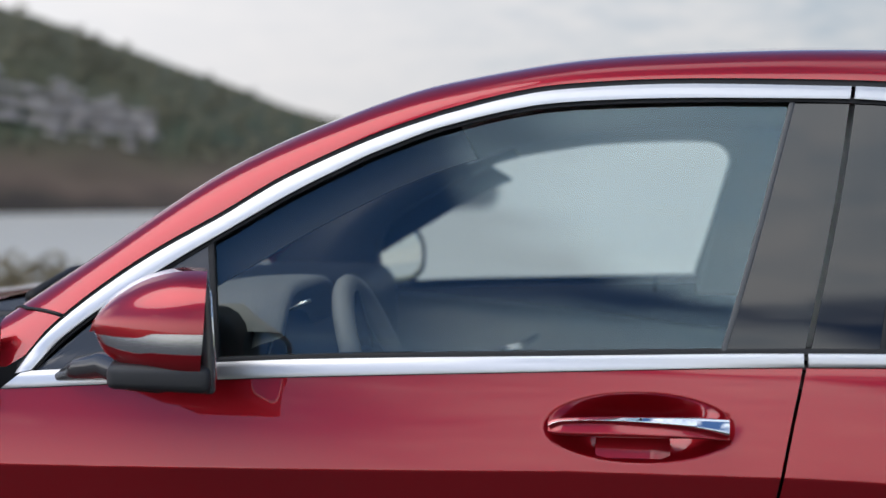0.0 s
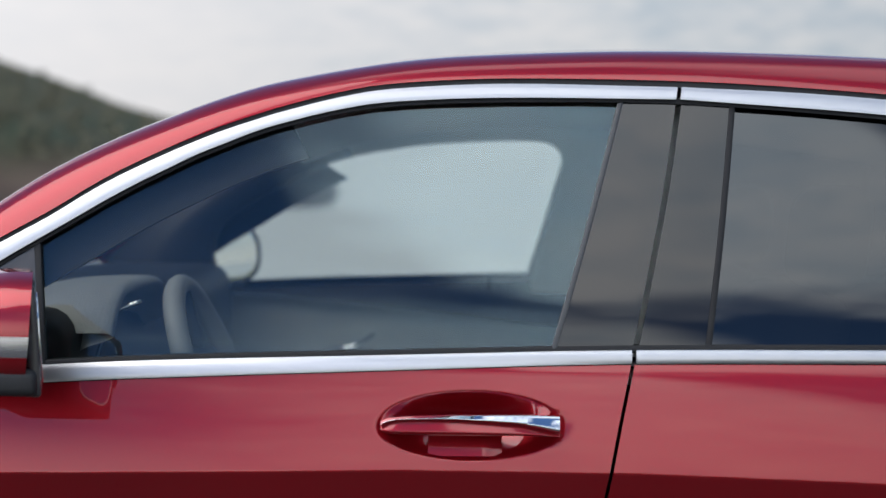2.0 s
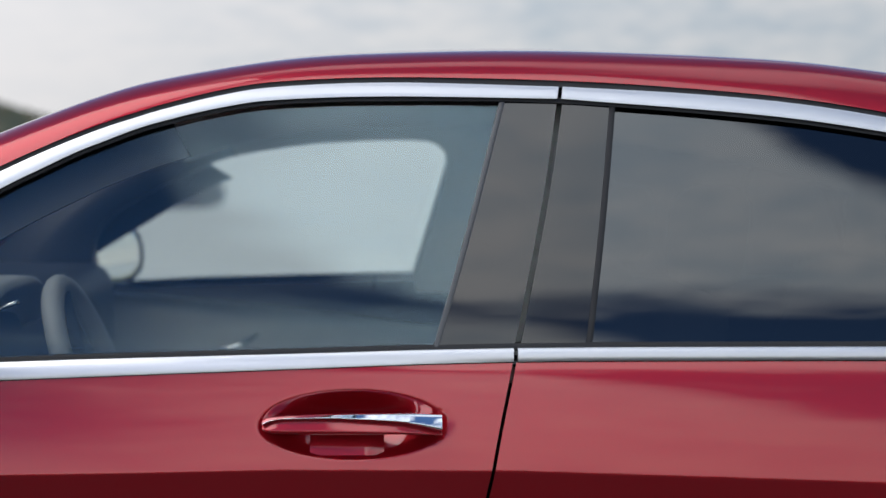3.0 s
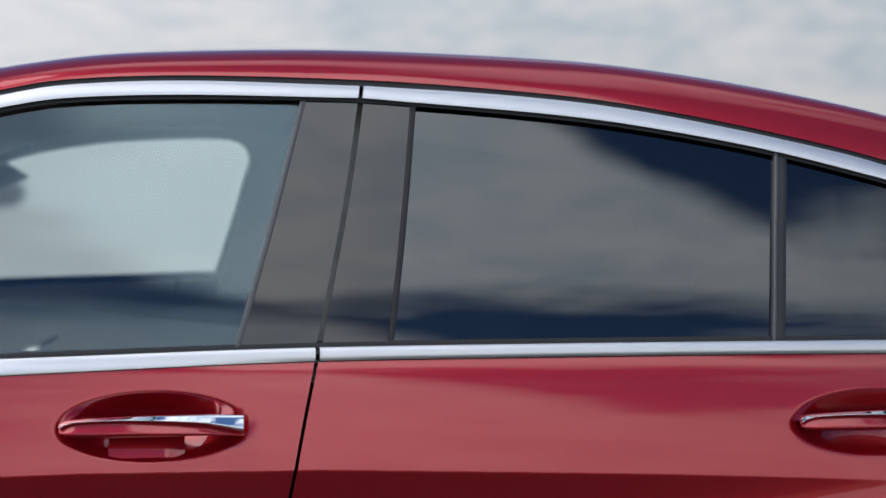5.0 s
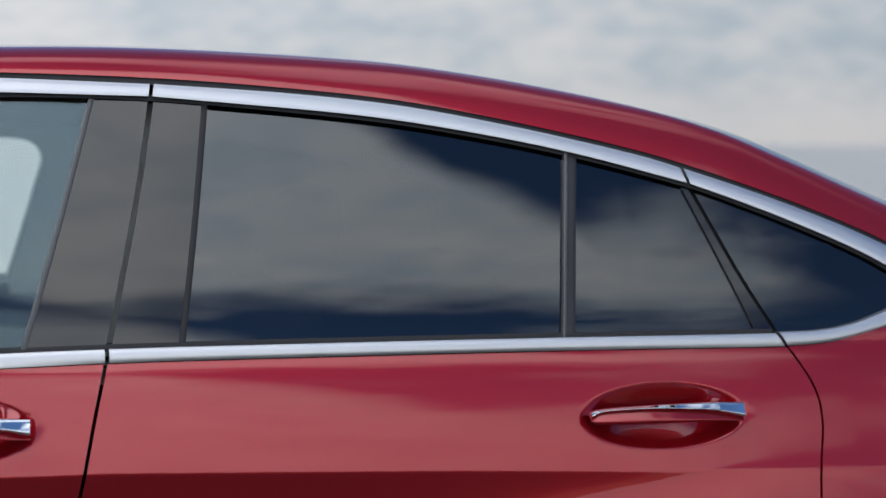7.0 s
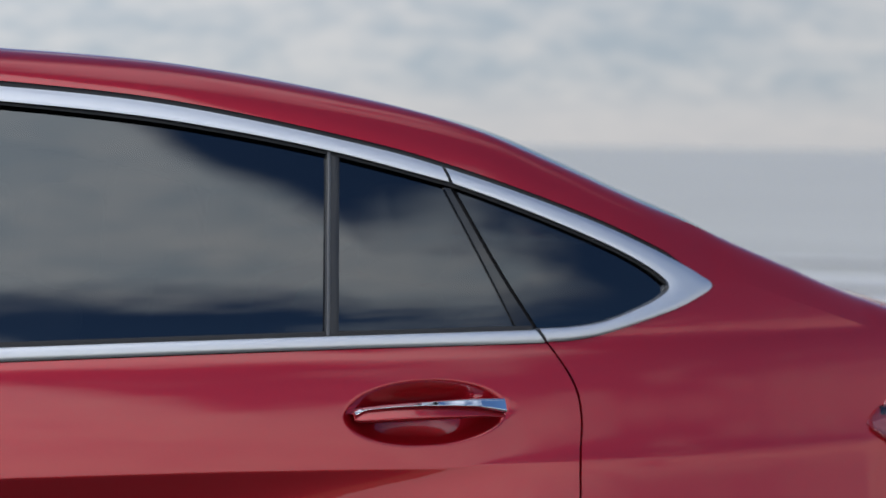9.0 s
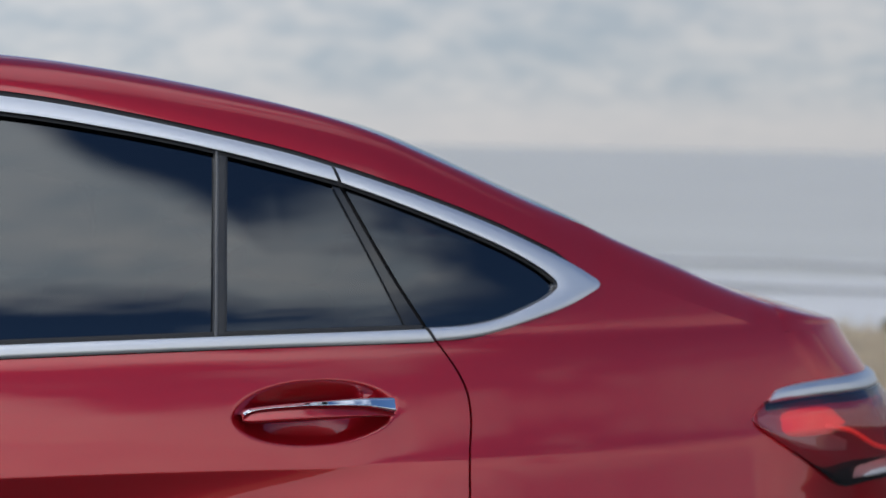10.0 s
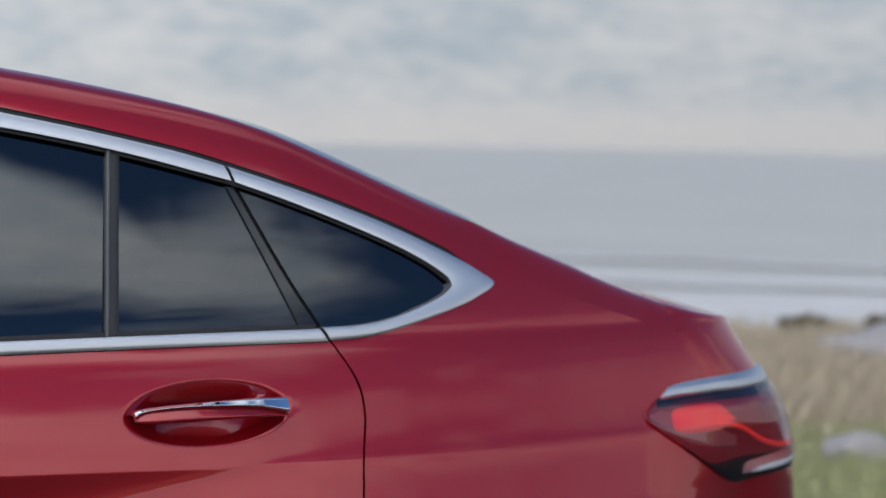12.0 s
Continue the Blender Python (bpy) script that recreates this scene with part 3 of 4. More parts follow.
def mirror(parent, far):
    """Door mirror, turned towards the driver: domed painted cap, chrome band, dark lower shell, arm and glass."""
    c = np.array([-0.688, -0.115, 1.188])
    turn = 0.62 if far else 0.27
    made = []

    def swing(p):
        return (p[0] - turn * (p[1] - c[1]), p[1], p[2])

    def shell(name, z0, z1, mat, label, grow=1.0, rows=14, cols=34):
        # x runs from the rounded nose to the flat rear rim
        P = np.zeros((cols, rows, 3))
        for i, u in enumerate(np.linspace(0, 1, cols)):
            w = math.sin(math.pi / 2 * min(1.0, u * 1.08)) ** 0.62
            for j, v in enumerate(np.linspace(0, 1, rows)):
                f = z0 + (z1 - z0) * v
                # the band dips towards the nose
                f -= 0.10 * (1 - abs(f)) * float(ease((0.62 - u) / 0.2))
                zz = f * 0.086 * w * grow if f > 0 else f * 0.066 * w**0.7 * grow
                bulge = math.sqrt(max(0.0, 1 - abs(f) ** 2.6))
                y = c[1] - 0.075 * w * bulge * grow
                P[i, j] = (c[0] - 0.086 + 0.150 * u + 0.012 * f * (u - 0.5) + turn * (c[1] - y) * (0.25 + 0.75 * u), y, c[2] - 0.010 + zz - 0.010 * max(0, u - 0.4) * max(0, f - 0.4))
        made.append(sheet_part(name, P, mat, parent, label, 0.09, far, True, turn + 0.03))

    shell("mirror_cap", 0.06, 1.0, PAINT, "domed red mirror cap")
    shell("mirror_band", -0.33, 0.06, BAND, "chrome band across the mirror", 0.99)
    shell("mirror_lip", -0.80, -0.33, PAINT, "", 1.0)

    def slab(name, size, at, mat, label, bevel, shape=None):
        n0 = Vector(at)

        def bend(v):
            p = Vector(shape(v)) if shape else v
            q = swing((p.x + n0.x, p.y + n0.y, p.z + n0.z))
            return (q[0], 2 * CENTRE - q[1] if far else q[1], q[2])

        made.append(block(name, size, (0, 0, 0), mat, parent, label, bevel, 4, bend))

    slab("mirror_base", (0.140, 0.130, 0.036), (-0.683, -0.112, 1.123), PLASTIC, "black lower mirror shell", 0.011, lambda v: (v.x, v.y, v.z * (0.80 + 1.7 * (v.x + 0.07)) if v.z < 0 else v.z))

    def oval(name, half_y, half_z, thick, at, mat, label, power):
        """A flat rounded plate across x, leaning with the mirror, rounder outboard than inboard."""
        n, rings = 48, ((-0.5, 0.86), (-0.42, 0.97), (0.0, 1.0), (0.42, 0.97), (0.5, 0.88))
        verts, faces = [], []
        for d, k in rings:
            for i in range(n):
                a = 2 * math.pi * i / n
                ca, sa = math.cos(a), math.sin(a)
                p = power if ca < 0 else power + 2.5
                r = (abs(ca) ** p + abs(sa) ** p) ** (-1 / p)
                dy, dz = half_y * k * r * ca, half_z * k * r * sa
                q = swing((at[0] + thick * d + 0.06 * (0.028 - dz), at[1] + dy, at[2] + dz))
                verts.append((q[0], 2 * CENTRE - q[1] if far else q[1], q[2]))
        for m in range(len(rings) - 1):
            faces += [(m * n + i, m * n + (i + 1) % n, (m + 1) * n + (i + 1) % n, (m + 1) * n + i) for i in range(n)]
        faces += [tuple(range(n))[::-1], tuple(range(n * (len(rings) - 1), n * len(rings)))]
        made.append(mesh_object(name, verts, faces, mat, parent, label))

    if far:
        oval("mirror_rim", 0.098, 0.080, 0.018, (-0.622, -0.112, 1.192), RUBBER, "black mirror rim", 2.6)
        oval("mirror_glass", 0.082, 0.068, 0.004, (-0.611, -0.108, 1.192), MIRROR, "silvered mirror glass", 2.6)
    else:
        slab("mirror_rim", (0.018, 0.110, 0.150), (-0.622, -0.112, 1.174), SHEEN, "black mirror rim", 0.007, lambda v: (v.x + 0.06 * (0.03 - v.z), v.y, v.z * (1 - 0.10 * max(0, -v.y) / 0.09)))
        oval("mirror_glass", 0.042, 0.060, 0.004, (-0.612, -0.112, 1.176), MIRROR, "silvered mirror glass", 3.0)
    y = lambda v: 2 * CENTRE - v if far else v  # noqa: E731
    made.append(tube("mirror_arm", [(-0.875, y(0.022), 1.100), (-0.835, y(0.0), 1.116), (-0.79, y(-0.02), 1.124), (-0.74, y(-0.06), 1.116), (-0.69, y(-0.09), 1.118)], [0.006, 0.016, 0.020, 0.024, 0.024], SHEEN, parent, "black mirror arm", 14))
    if far:
        for ob in made:
            ob.location.x = FAR_MIRROR


FAR_MIRROR = -0.08
build_flank(False)
build_flank(True)


# ---------------------------------------------------------------- car: roof, pillars, screens, nose and tail
def roof_section(x, n=16):
    """Points from the top of the door frame over the rounded edge a hand's width inboard, less at the rear."""
    to = float(np.interp(x, [0.85, 1.15, 1.7, 1.9], [0.10, 0.055, 0.055, 0.09]))
    z0 = float(outer_z(x)) + 0.008 if x < 1.475 else float(quarter_top(max(x, 1.50)))
    if 1.42 < x < 1.56:
        z0 = np.interp(x, [1.42, 1.5, 1.56], [float(outer_z(1.42)) + 0.008, 1.212, float(quarter_top(1.56))])
    y0, zs = float(side(x, z0)), float(crest_z(x))
    h = zs - z0
    k = float(ease((x - 1.15) / 0.35))
    p0, p3 = np.array([y0, z0]), np.array([y0 + to, zs + 0.003])
    p1 = np.array([y0 + 0.42 * (0.6 + 0.2 * k) * h, z0 + (0.6 + 0.2 * k) * h])
    p2 = np.array([y0 + 0.035 * (1 - k) + (0.42 * h + 0.012) * k, zs - 0.002])
    return [((1 - s) ** 3 * p0 + 3 * s * (1 - s) ** 2 * p1 + 3 * s * s * (1 - s) * p2 + s**3 * p3) for s in np.linspace(0, 1, n)]


def roof_edge(far):
    xs = np.r_[np.linspace(-0.985, 1.42, 90), np.linspace(1.43, 1.885, 36)]
    P = np.array([[(x, *p) for p in roof_section(x)] for x in xs])
    sheet_part("roof_side", P, PAINT, car, "red roof side running from windscreen pillar to tail", 0.0, far)


roof_edge(False)
roof_edge(True)
for far in (False, True):
    # joint between windscreen pillar and fender
    pts = []
    for k, x in enumerate(np.linspace(-0.880, -0.982, 16)):
        y, z = roof_section(x)[k]
        pts.append((x, 2 * CENTRE - y + 0.001 if far else y - 0.001, z))
    tube("gap_line", pts, 0.0028, RUBBER, car, "", 6)


def crossing(name, x0, x1, mat, label, crown, inset=0.0, n=40, sag=0.0, m=60, steep=2, lip=0.0):
    """A skin from flank to flank between the roof sides."""
    xs = np.linspace(x0, x1, n)
    P = np.zeros((n, m, 3))
    for i, x in enumerate(xs):
        y0, z0 = roof_section(x)[-1]
        for j, v in enumerate(np.linspace(0, 1, m)):
            yy = y0 + (2 * CENTRE - 2 * y0) * v
            w = 1 - abs(2 * v - 1) ** steep
            P[i, j] = (x - sag * w, yy, z0 - inset + (crown(x) if callable(crown) else crown) * w + lip * float(ease((x - 1.02) / 0.22) * ease((1.70 - x) / 0.2)) * (1 - abs(2 * v - 1) ** 14))
    return sheet_part(name, P, mat, car, label, 0.0)


crossing("roof", -0.40, 0.95, PAINT, "red roof panel", 0.036)
wind = crossing("windscreen", -0.985, -0.405, GLASS, "clear windscreen", 0.01, 0.004, sag=0.10)
wind.visible_shadow = False
crossing("rear_window", 0.955, 1.70, PRIVACY, "dark tinted rear window", lambda x: np.interp(x, [0.95, 1.2, 1.45, 1.70], [0.036, 0.060, 0.060, 0.020]), 0.0, lip=0.016)
TAIL_TOP = float(quarter_top(1.885))
# tail: from the lip down to the bumper, straight across
P = np.zeros((24, 30, 3))
for i, v in enumerate(np.linspace(0, 1, 24)):
    z = 0.36 + v * (TAIL_TOP - 0.36)
    for j, u in enumerate(np.linspace(-1, 1, 30)):
        x, y = tail_plan(2 - abs(u), z)
        P[i, j] = (x, y if u < 0 else 2 * CENTRE - y, z)
sheet_part("tail_panel", P[::-1], PAINT, car, "red tailgate and bumper", 0.0)


def lip_point(k, v):
    """The rounded lip above the tail panel, from its foot (v = 0) to the deck (v = 1)."""
    top_z = np.interp(k, [0, 0.25, 0.7, 1.0, 2.0], [1.158, 1.142, 1.130, 1.130, 1.138])
    z = TAIL_TOP + (top_z - TAIL_TOP) * math.sin(math.pi / 2 * v) ** 0.8
    x, y = tail_plan(k, min(z, 1.128))
    inward = 0.012 * max(0, v - 0.4) / 0.6
    a = min(k, 1) * math.pi / 2
    return (x - inward * math.sin(a), y + inward * math.cos(a) + (0.42 * (z - TAIL_TOP) if k < 0.02 else 0), z)


ks = np.r_[np.linspace(0, 1, 18), np.linspace(1.1, 1.9, 10), np.linspace(2.0, 2.0, 1)]
ring = [(k, 1) for k in ks] + [(k, -1) for k in ks[::-1][1:]]
P = np.zeros((len(ring), 12, 3))
D = np.zeros((len(ring), 14, 3))
y_in = roof_section(1.705)[-1]
for i, (k, s) in enumerate(ring):
    for j in range(12):
        x, y, z = lip_point(k, j / 11)
        section = roof_section(1.885, 12)[j]
        m = float(ease(k / 0.35))
        x, y, z = 1.885 + (x - 1.885) * m, section[0] + (y - section[0]) * m, section[1] + (z - section[1]) * m
        P[i, j] = (x, y if s > 0 else 2 * CENTRE - y, z)
    o = P[i, -1]
    u = i / (len(ring) - 1)
    yy = y_in[0] + (2 * CENTRE - 2 * y_in[0]) * u
    for j in range(14):
        t = j / 13
        q = np.array([1.705, yy, y_in[1] + 0.02 * (1 - (2 * u - 1) ** 2)])
        # the deck's flanks keep to the edge of the roof sides
        e0, e1, e = roof_section(1.885)[-1], roof_section(1.705)[-1], roof_section(1.885 - 0.18 * t)[-1]
        dy, dz = e - (e0 + (e1 - e0) * t)
        keep = max(0.0, 1 - 6 * min(u, 1 - u))
        D[i, j] = o + (q - o) * t + np.array([0, s * dy * keep, dz * keep + 0.006 * (1 - keep) * math.sin(math.pi * t)])
sheet_part("tail_lip", P, PAINT, car, "red rounded lip of the tailgate", 0.0)
sheet_part("boot_deck", D, PAINT, car, "red boot deck with a lip", 0.0)


def nose(far):
    xs = np.linspace(-2.30, -0.968, 70)
    top = over_x([(-2.32, 0.74), (-2.24, 0.90), (-2.0, 1.00), (-1.6, 1.085), (-1.3, 1.13), (-1.0, 1.168), (-0.94, 1.175)])
    P = np.zeros((70, 40, 3))
    for i, x in enumerate(xs):
        lo, hi = float(sill_z(x)), float(top(x))
        for j, v in enumerate(np.linspace(0, 1, 40)):
            z = lo + (hi - lo) * v
            y = float(side(x, min(z, 1.0))) + 0.25 * max(0, v - 0.85) ** 1.5 + 0.28 * max(0, -1.75 - x) ** 2
            P[i, j] = (x if z < 1.08 else min(x, -0.99 + 0.45 * (z - 1.08)), y, z)
    sheet_part("fender", P, PAINT, car, "red front fender", 0.02, far)


nose(False)
nose(True)
top = over_x([(-2.36, 0.72), (-2.30, 0.84), (-2.0, 1.00), (-1.6, 1.085), (-1.3, 1.13), (-1.06, 1.16)])
P = np.zeros((40, 30, 3))
for i, x in enumerate(np.linspace(-2.36, -1.10, 40)):
    y0 = float(side(x, 1.0)) + 0.28 * max(0, -1.75 - x) ** 2 + 0.018
    for j, u in enumerate(np.linspace(0, 1, 30)):
        w = 1 - (2 * u - 1) ** 4
        P[i, j] = (x, y0 + (2 * CENTRE - 2 * y0) * u, float(top(x)) + 0.035 * w)
sheet_part("bonnet", P, PAINT, car, "red bonnet", 0.0)
P = np.zeros((16, 24, 3))
for i, v in enumerate(np.linspace(0, 1, 16)):
    for j, u in enumerate(np.linspace(0, 1, 24)):
        P[i, j] = (-2.36 - 0.06 * math.sin(math.pi * u) + 0.06 * (1 - v), 0.32 + (2 * CENTRE - 0.64) * u, 0.30 + 0.46 * v)
sheet_part("front_bumper", P, PLASTIC, car, "dark grille and bumper", 0.0)
block("cowl", (0.20, 1.50, 0.03), (-1.03, CENTRE, 1.165), PLASTIC, car, "black cowl under the windscreen", 0.012)
for dy in (0.25, 0.85):
    tube("wiper", [(-1.06, 0.15 + dy, 1.185), (-1.08, 0.4 + dy, 1.212), (-1.02, 0.75 + dy, 1.222)], 0.012, RUBBER, car, "black wiper arm")


def wheel(x, y, outward):
    w = new("wheel")
    w.parent = car
    w.location = (x, y, 0.35)

    def ring(name, profile, mat, label):
        n, m = 40, len(profile)
        verts = [(r * math.cos(2 * math.pi * i / n), outward * d, r * math.sin(2 * math.pi * i / n)) for i in range(n) for r, d in profile]
        faces = [(i * m + j, ((i + 1) % n) * m + j, ((i + 1) % n) * m + j + 1, i * m + j + 1) for i in range(n) for j in range(m - 1)]
        mesh_object(name, verts, faces, mat, w, label)

    ring("tyre", [(0.245, 0.10), (0.26, 0.115), (0.31, 0.118), (0.338, 0.10), (0.35, 0.07), (0.35, -0.07), (0.338, -0.10), (0.25, -0.11)], RUBBER, "black tyre")
    ring("rim", [(0.247, 0.105), (0.235, 0.10), (0.225, 0.06), (0.22, -0.09)], ALLOY, "alloy rim")
    for k in range(5):
        a = 2 * math.pi * k / 5
        tube("spoke", [(0.03 * math.cos(a), outward * 0.075, 0.03 * math.sin(a)), (0.24 * math.cos(a), outward * 0.095, 0.24 * math.sin(a))], [0.035, 0.026], ALLOY, w)


for x in (FRONT_AXLE, REAR_AXLE):
    wheel(x, 0.155, -1)
    wheel(x, 2 * CENTRE - 0.155, 1)
block("underbody", (4.2, 1.45, 0.10), (-0.02, CENTRE, 0.33), PLASTIC, car, "black underbody", 0.03)


# ---------------------------------------------------------------- car: tail lamps
def tail_point(x, z, out=0.0):
    """A place on the wrapped rear corner, told by how far round it lies: x runs on along the arc."""
    cx = float(rear_x(z)) - REAR_R
    if x <= cx:
        return (x, float(side(x, z)) - out, z)
    a = min((x - cx) / REAR_R, math.pi / 2 + 0.6)
    cy = float(side(cx, z)) + REAR_R
    if a <= math.pi / 2:
        return (cx + (REAR_R + out) * math.sin(a), cy - (REAR_R + out) * math.cos(a), z)
    return (cx + REAR_R + out, cy + (a - math.pi / 2) * REAR_R, z)


def lamp_skin(name, low, high, x0, x1, mat, parent, out, label="", far=False, n=40, m=16, depth=0.02):
    P = np.zeros((n, m, 3))
    for i, x in enumerate(np.linspace(x0, x1, n)):
        for j, v in enumerate(np.linspace(0, 1, m)):
            z = low(x) + (high(x) - low(x)) * v
            P[i, j] = tail_point(x, z, out * (0.35 + 0.65 * min(1, 5 * v, 5 * (1 - v), 6 * (x - x0) / (x1 - x0))))
    return sheet_part(name, P, mat, parent, label, depth, far)


def tail_lamp(far):
    hi = over_x([(1.778, 0.981), (1.80, 0.998), (1.823, 1.007), (1.95, 1.018), (2.10, 1.022), (2.45, 1.02)])
    lo = over_x([(1.778, 0.977), (1.80, 0.957), (1.90, 0.897), (1.978, 0.850), (2.02, 0.842), (2.10, 0.848), (2.45, 0.85)])
    base = lamp_skin("tail_lamp", lo, hi, 1.778, 2.45, LAMP_BODY, car, 0.004, "dark red tail lamp with a glowing guide", far)
    lamp_skin("lamp_shade", lambda x: np.interp(x, [1.80, 2.45], [0.990, 0.995]), lambda x: hi(x), 1.81, 2.45, BLACK, base, 0.008, "", far, 30, 4)
    lamp_skin("lamp_foot", lo, over_x([(1.86, 0.922), (1.93, 0.885), (2.0, 0.888), (2.06, 0.89), (2.45, 0.89)]), 1.862, 2.45, BLACK, base, 0.009, "", far, 30, 6)
    lamp_skin("lamp_strip", lambda x: np.interp(x, [1.82, 2.45], [1.003, 1.012]), over_x([(1.82, 1.005), (1.845, 1.024), (1.95, 1.034), (2.1, 1.038), (2.45, 1.038)]), 1.82, 2.45, CHROME, base, 0.010, "chrome strip above the lamp", far, 30, 6)
    lamp_skin("light_guide", over_x([(1.832, 0.962), (1.845, 0.948), (1.88, 0.940), (1.96, 0.941), (1.99, 0.958)]), over_x([(1.832, 0.966), (1.845, 0.982), (1.88, 0.988), (1.96, 0.986), (1.99, 0.962)]), 1.832, 1.99, LAMP_RED, base, 0.012, "glowing red light guide", far, 24, 10)
    tube("light_line", [tuple(np.array(tail_point(x, z, 0.012)) * (1, 1, 1)) if not far else (tail_point(x, z, 0.012)[0], 2 * CENTRE - tail_point(x, z, 0.012)[1], z) for x, z in curve([(1.94, 0.955), (2.0, 0.945), (2.06, 0.915), (2.12, 0.900), (2.2, 0.895)], 16)], 0.005, LAMP_RED, base, "thin red light line")
    lamp_skin("reflector", over_x([(1.79, 0.974), (1.83, 0.948), (1.90, 0.915), (2.0, 0.905)]), over_x([(1.79, 0.980), (1.83, 0.984), (1.90, 0.965), (2.0, 0.93)]), 1.79, 2.0, LAMP_INNER, base, 0.006, "", far, 30, 8)
    lamp_skin("reverse_lens", over_x([(1.985, 0.852), (2.2, 0.856), (2.45, 0.86)]), over_x([(1.985, 0.856), (2.015, 0.874), (2.08, 0.886), (2.45, 0.889)]), 1.985, 2.45, LAMP_CLEAR, base, 0.013, "white reversing lens", far, 20, 8)
    lens = lamp_skin("lens", lo, hi, 1.785, 2.44, LAMP_SMOKE, base, 0.017, "smoked red lens", far)
    lens.visible_shadow = False


tail_lamp(False)
tail_lamp(True)

# ---------------------------------------------------------------- car: cabin


def window_surround():
    """Lining round the far front window, with a rounded opening."""
    hole = curve([(-0.70, 1.10), (-0.692, 1.20), (-0.666, 1.276), (-0.572, 1.341), (-0.413, 1.421), (-0.243, 1.457), (-0.113, 1.470), (0.03, 1.475), (0.10, 1.470), (0.131, 1.446), (0.133, 1.40), (0.112, 1.31), (0.064, 1.12)], 90)
    hull = curve([(-0.99, 1.10), (-0.93, 1.20), (-0.80, 1.31), (-0.66, 1.42), (-0.50, 1.49), (-0.30, 1.53), (-0.10, 1.545), (0.10, 1.55), (0.25, 1.55), (0.34, 1.52), (0.345, 1.42), (0.34, 1.30), (0.32, 1.12)], 90)
    for i0, i1, mat, label in ((0, 36, TRIM, "dark screen pillar lining"), (35, 90, LINING, "pale grey window surround")):
        P = np.zeros((i1 - i0, 6, 3))
        for j, v in enumerate(np.linspace(0, 1, 6)):
            xz = hole[i0:i1] + (hull[i0:i1] - hole[i0:i1]) * v
            P[:, j] = np.stack([xz[:, 0], 1.66 - 0.03 * math.sin(math.pi * min(1, v * 1.2)) + 0 * xz[:, 0], xz[:, 1]], 1)
        sheet_part("window_surround", P, mat, car, label, 0.05)


lining = np.zeros((40, 24, 3))
for i, x in enumerate(np.linspace(-0.47, 1.30, 40)):
    for j, v in enumerate(np.linspace(0, 1, 24)):
        y0 = float(side(x, float(outer_z(x)))) + 0.045
        w = 1 - (2 * v - 1) ** 8
        lining[i, j] = (x, y0 + (2 * CENTRE - 2 * y0) * v, float(inner_z(x)) - 0.010 + max(0.01, float(crest_z(x)) - float(inner_z(x)) - 0.035) * w)
sheet_part("headliner", lining, LINING, car, "pale grey headliner", 0.0)
for far in (False, True):
    # inner faces of the pillars and doors
    band("pillar_lining", [(float(glass_rear(z)) - 0.0, z) for z in np.linspace(1.10, 1.49, 8)], [(float(glass_front2(z)) + 0.01, z) for z in np.linspace(1.10, 1.49, 8)], LINING, car, "pale grey pillar lining", 0.0, -0.05, far, 20, 0.02)
    if far:
        window_surround()
    band("screen_pillar_lining", [(x, z - 0.005) for x, z in OUTER[: 14 if far else 17]], [(x + 0.035, z - 0.05) for x, z in INNER[: 13 if far else 15]], TRIM, car, "dark screen pillar lining", 0.0, -0.045, far, 30, 0.02)
    P = np.zeros((30, 14, 3))
    for i, x in enumerate(np.linspace(-0.93, 1.15, 30)):
        for j, v in enumerate(np.linspace(0, 1, 14)):
            z = 0.45 + v * (float(belt_top(x)) - 0.012 - 0.45)
            P[i, j] = (x, 0.085 + 0.05 * (1 - v) - 0.045 * max(0, v - 0.92) / 0.08, z)
    card = sheet_part("door_card", P, TRIM, car, "dark door card", 0.0, far)
    P = np.zeros((24, 8, 3))
    for i, u in enumerate(np.linspace(0, 1, 24)):
        x = -0.70 + 0.85 * u
        zt = 1.108 - 0.085 * u ** 1.3
        for j, v in enumerate(np.linspace(0, 1, 8)):
            P[i, j] = (x, 0.115 + 0.02 * math.sin(math.pi * v), 0.80 + v * (zt - 0.80))
    sheet_part("door_insert", P, LEATHER, card, "grey leather insert", 0.03, far)
    tube("pull_handle", [(-0.42, 2 * CENTRE - 0.16 if far else 0.16, 0.975), (-0.36, 2 * CENTRE - 0.19 if far else 0.19, 0.978), (-0.31, 2 * CENTRE - 0.17 if far else 0.17, 1.012)], [0.010, 0.012, 0.008], BRIGHT, card, "bright door pull")
block("dashboard", (0.42, 1.62, 0.26), (-0.86, CENTRE, 1.055), TRIM, car, "dark dashboard with grained top", 0.06, 5, lambda v: (v.x, v.y, v.z - 0.10 * max(0, -v.x - 0.05)))
hood = curve([(-0.82, 1.10), (-0.815, 1.17), (-0.79, 1.198), (-0.74, 1.212), (-0.67, 1.218), (-0.612, 1.218), (-0.597, 1.209), (-0.612, 1.196), (-0.645, 1.175), (-0.672, 1.13), (-0.69, 1.07)], 40)
P = np.zeros((40, 14, 3))
for j, v in enumerate(np.linspace(0, 1, 14)):
    w = 1 - abs(2 * v - 1) ** 5
    P[:, j] = np.stack([hood[:, 0], 0.25 + 0.46 * v + 0 * hood[:, 0], 1.06 + (hood[:, 1] - 1.06) * (0.55 + 0.45 * w)], 1)
sheet_part("instrument_hood", P[::-1], LEATHER, car, "smooth grey instrument hood", 0.0)
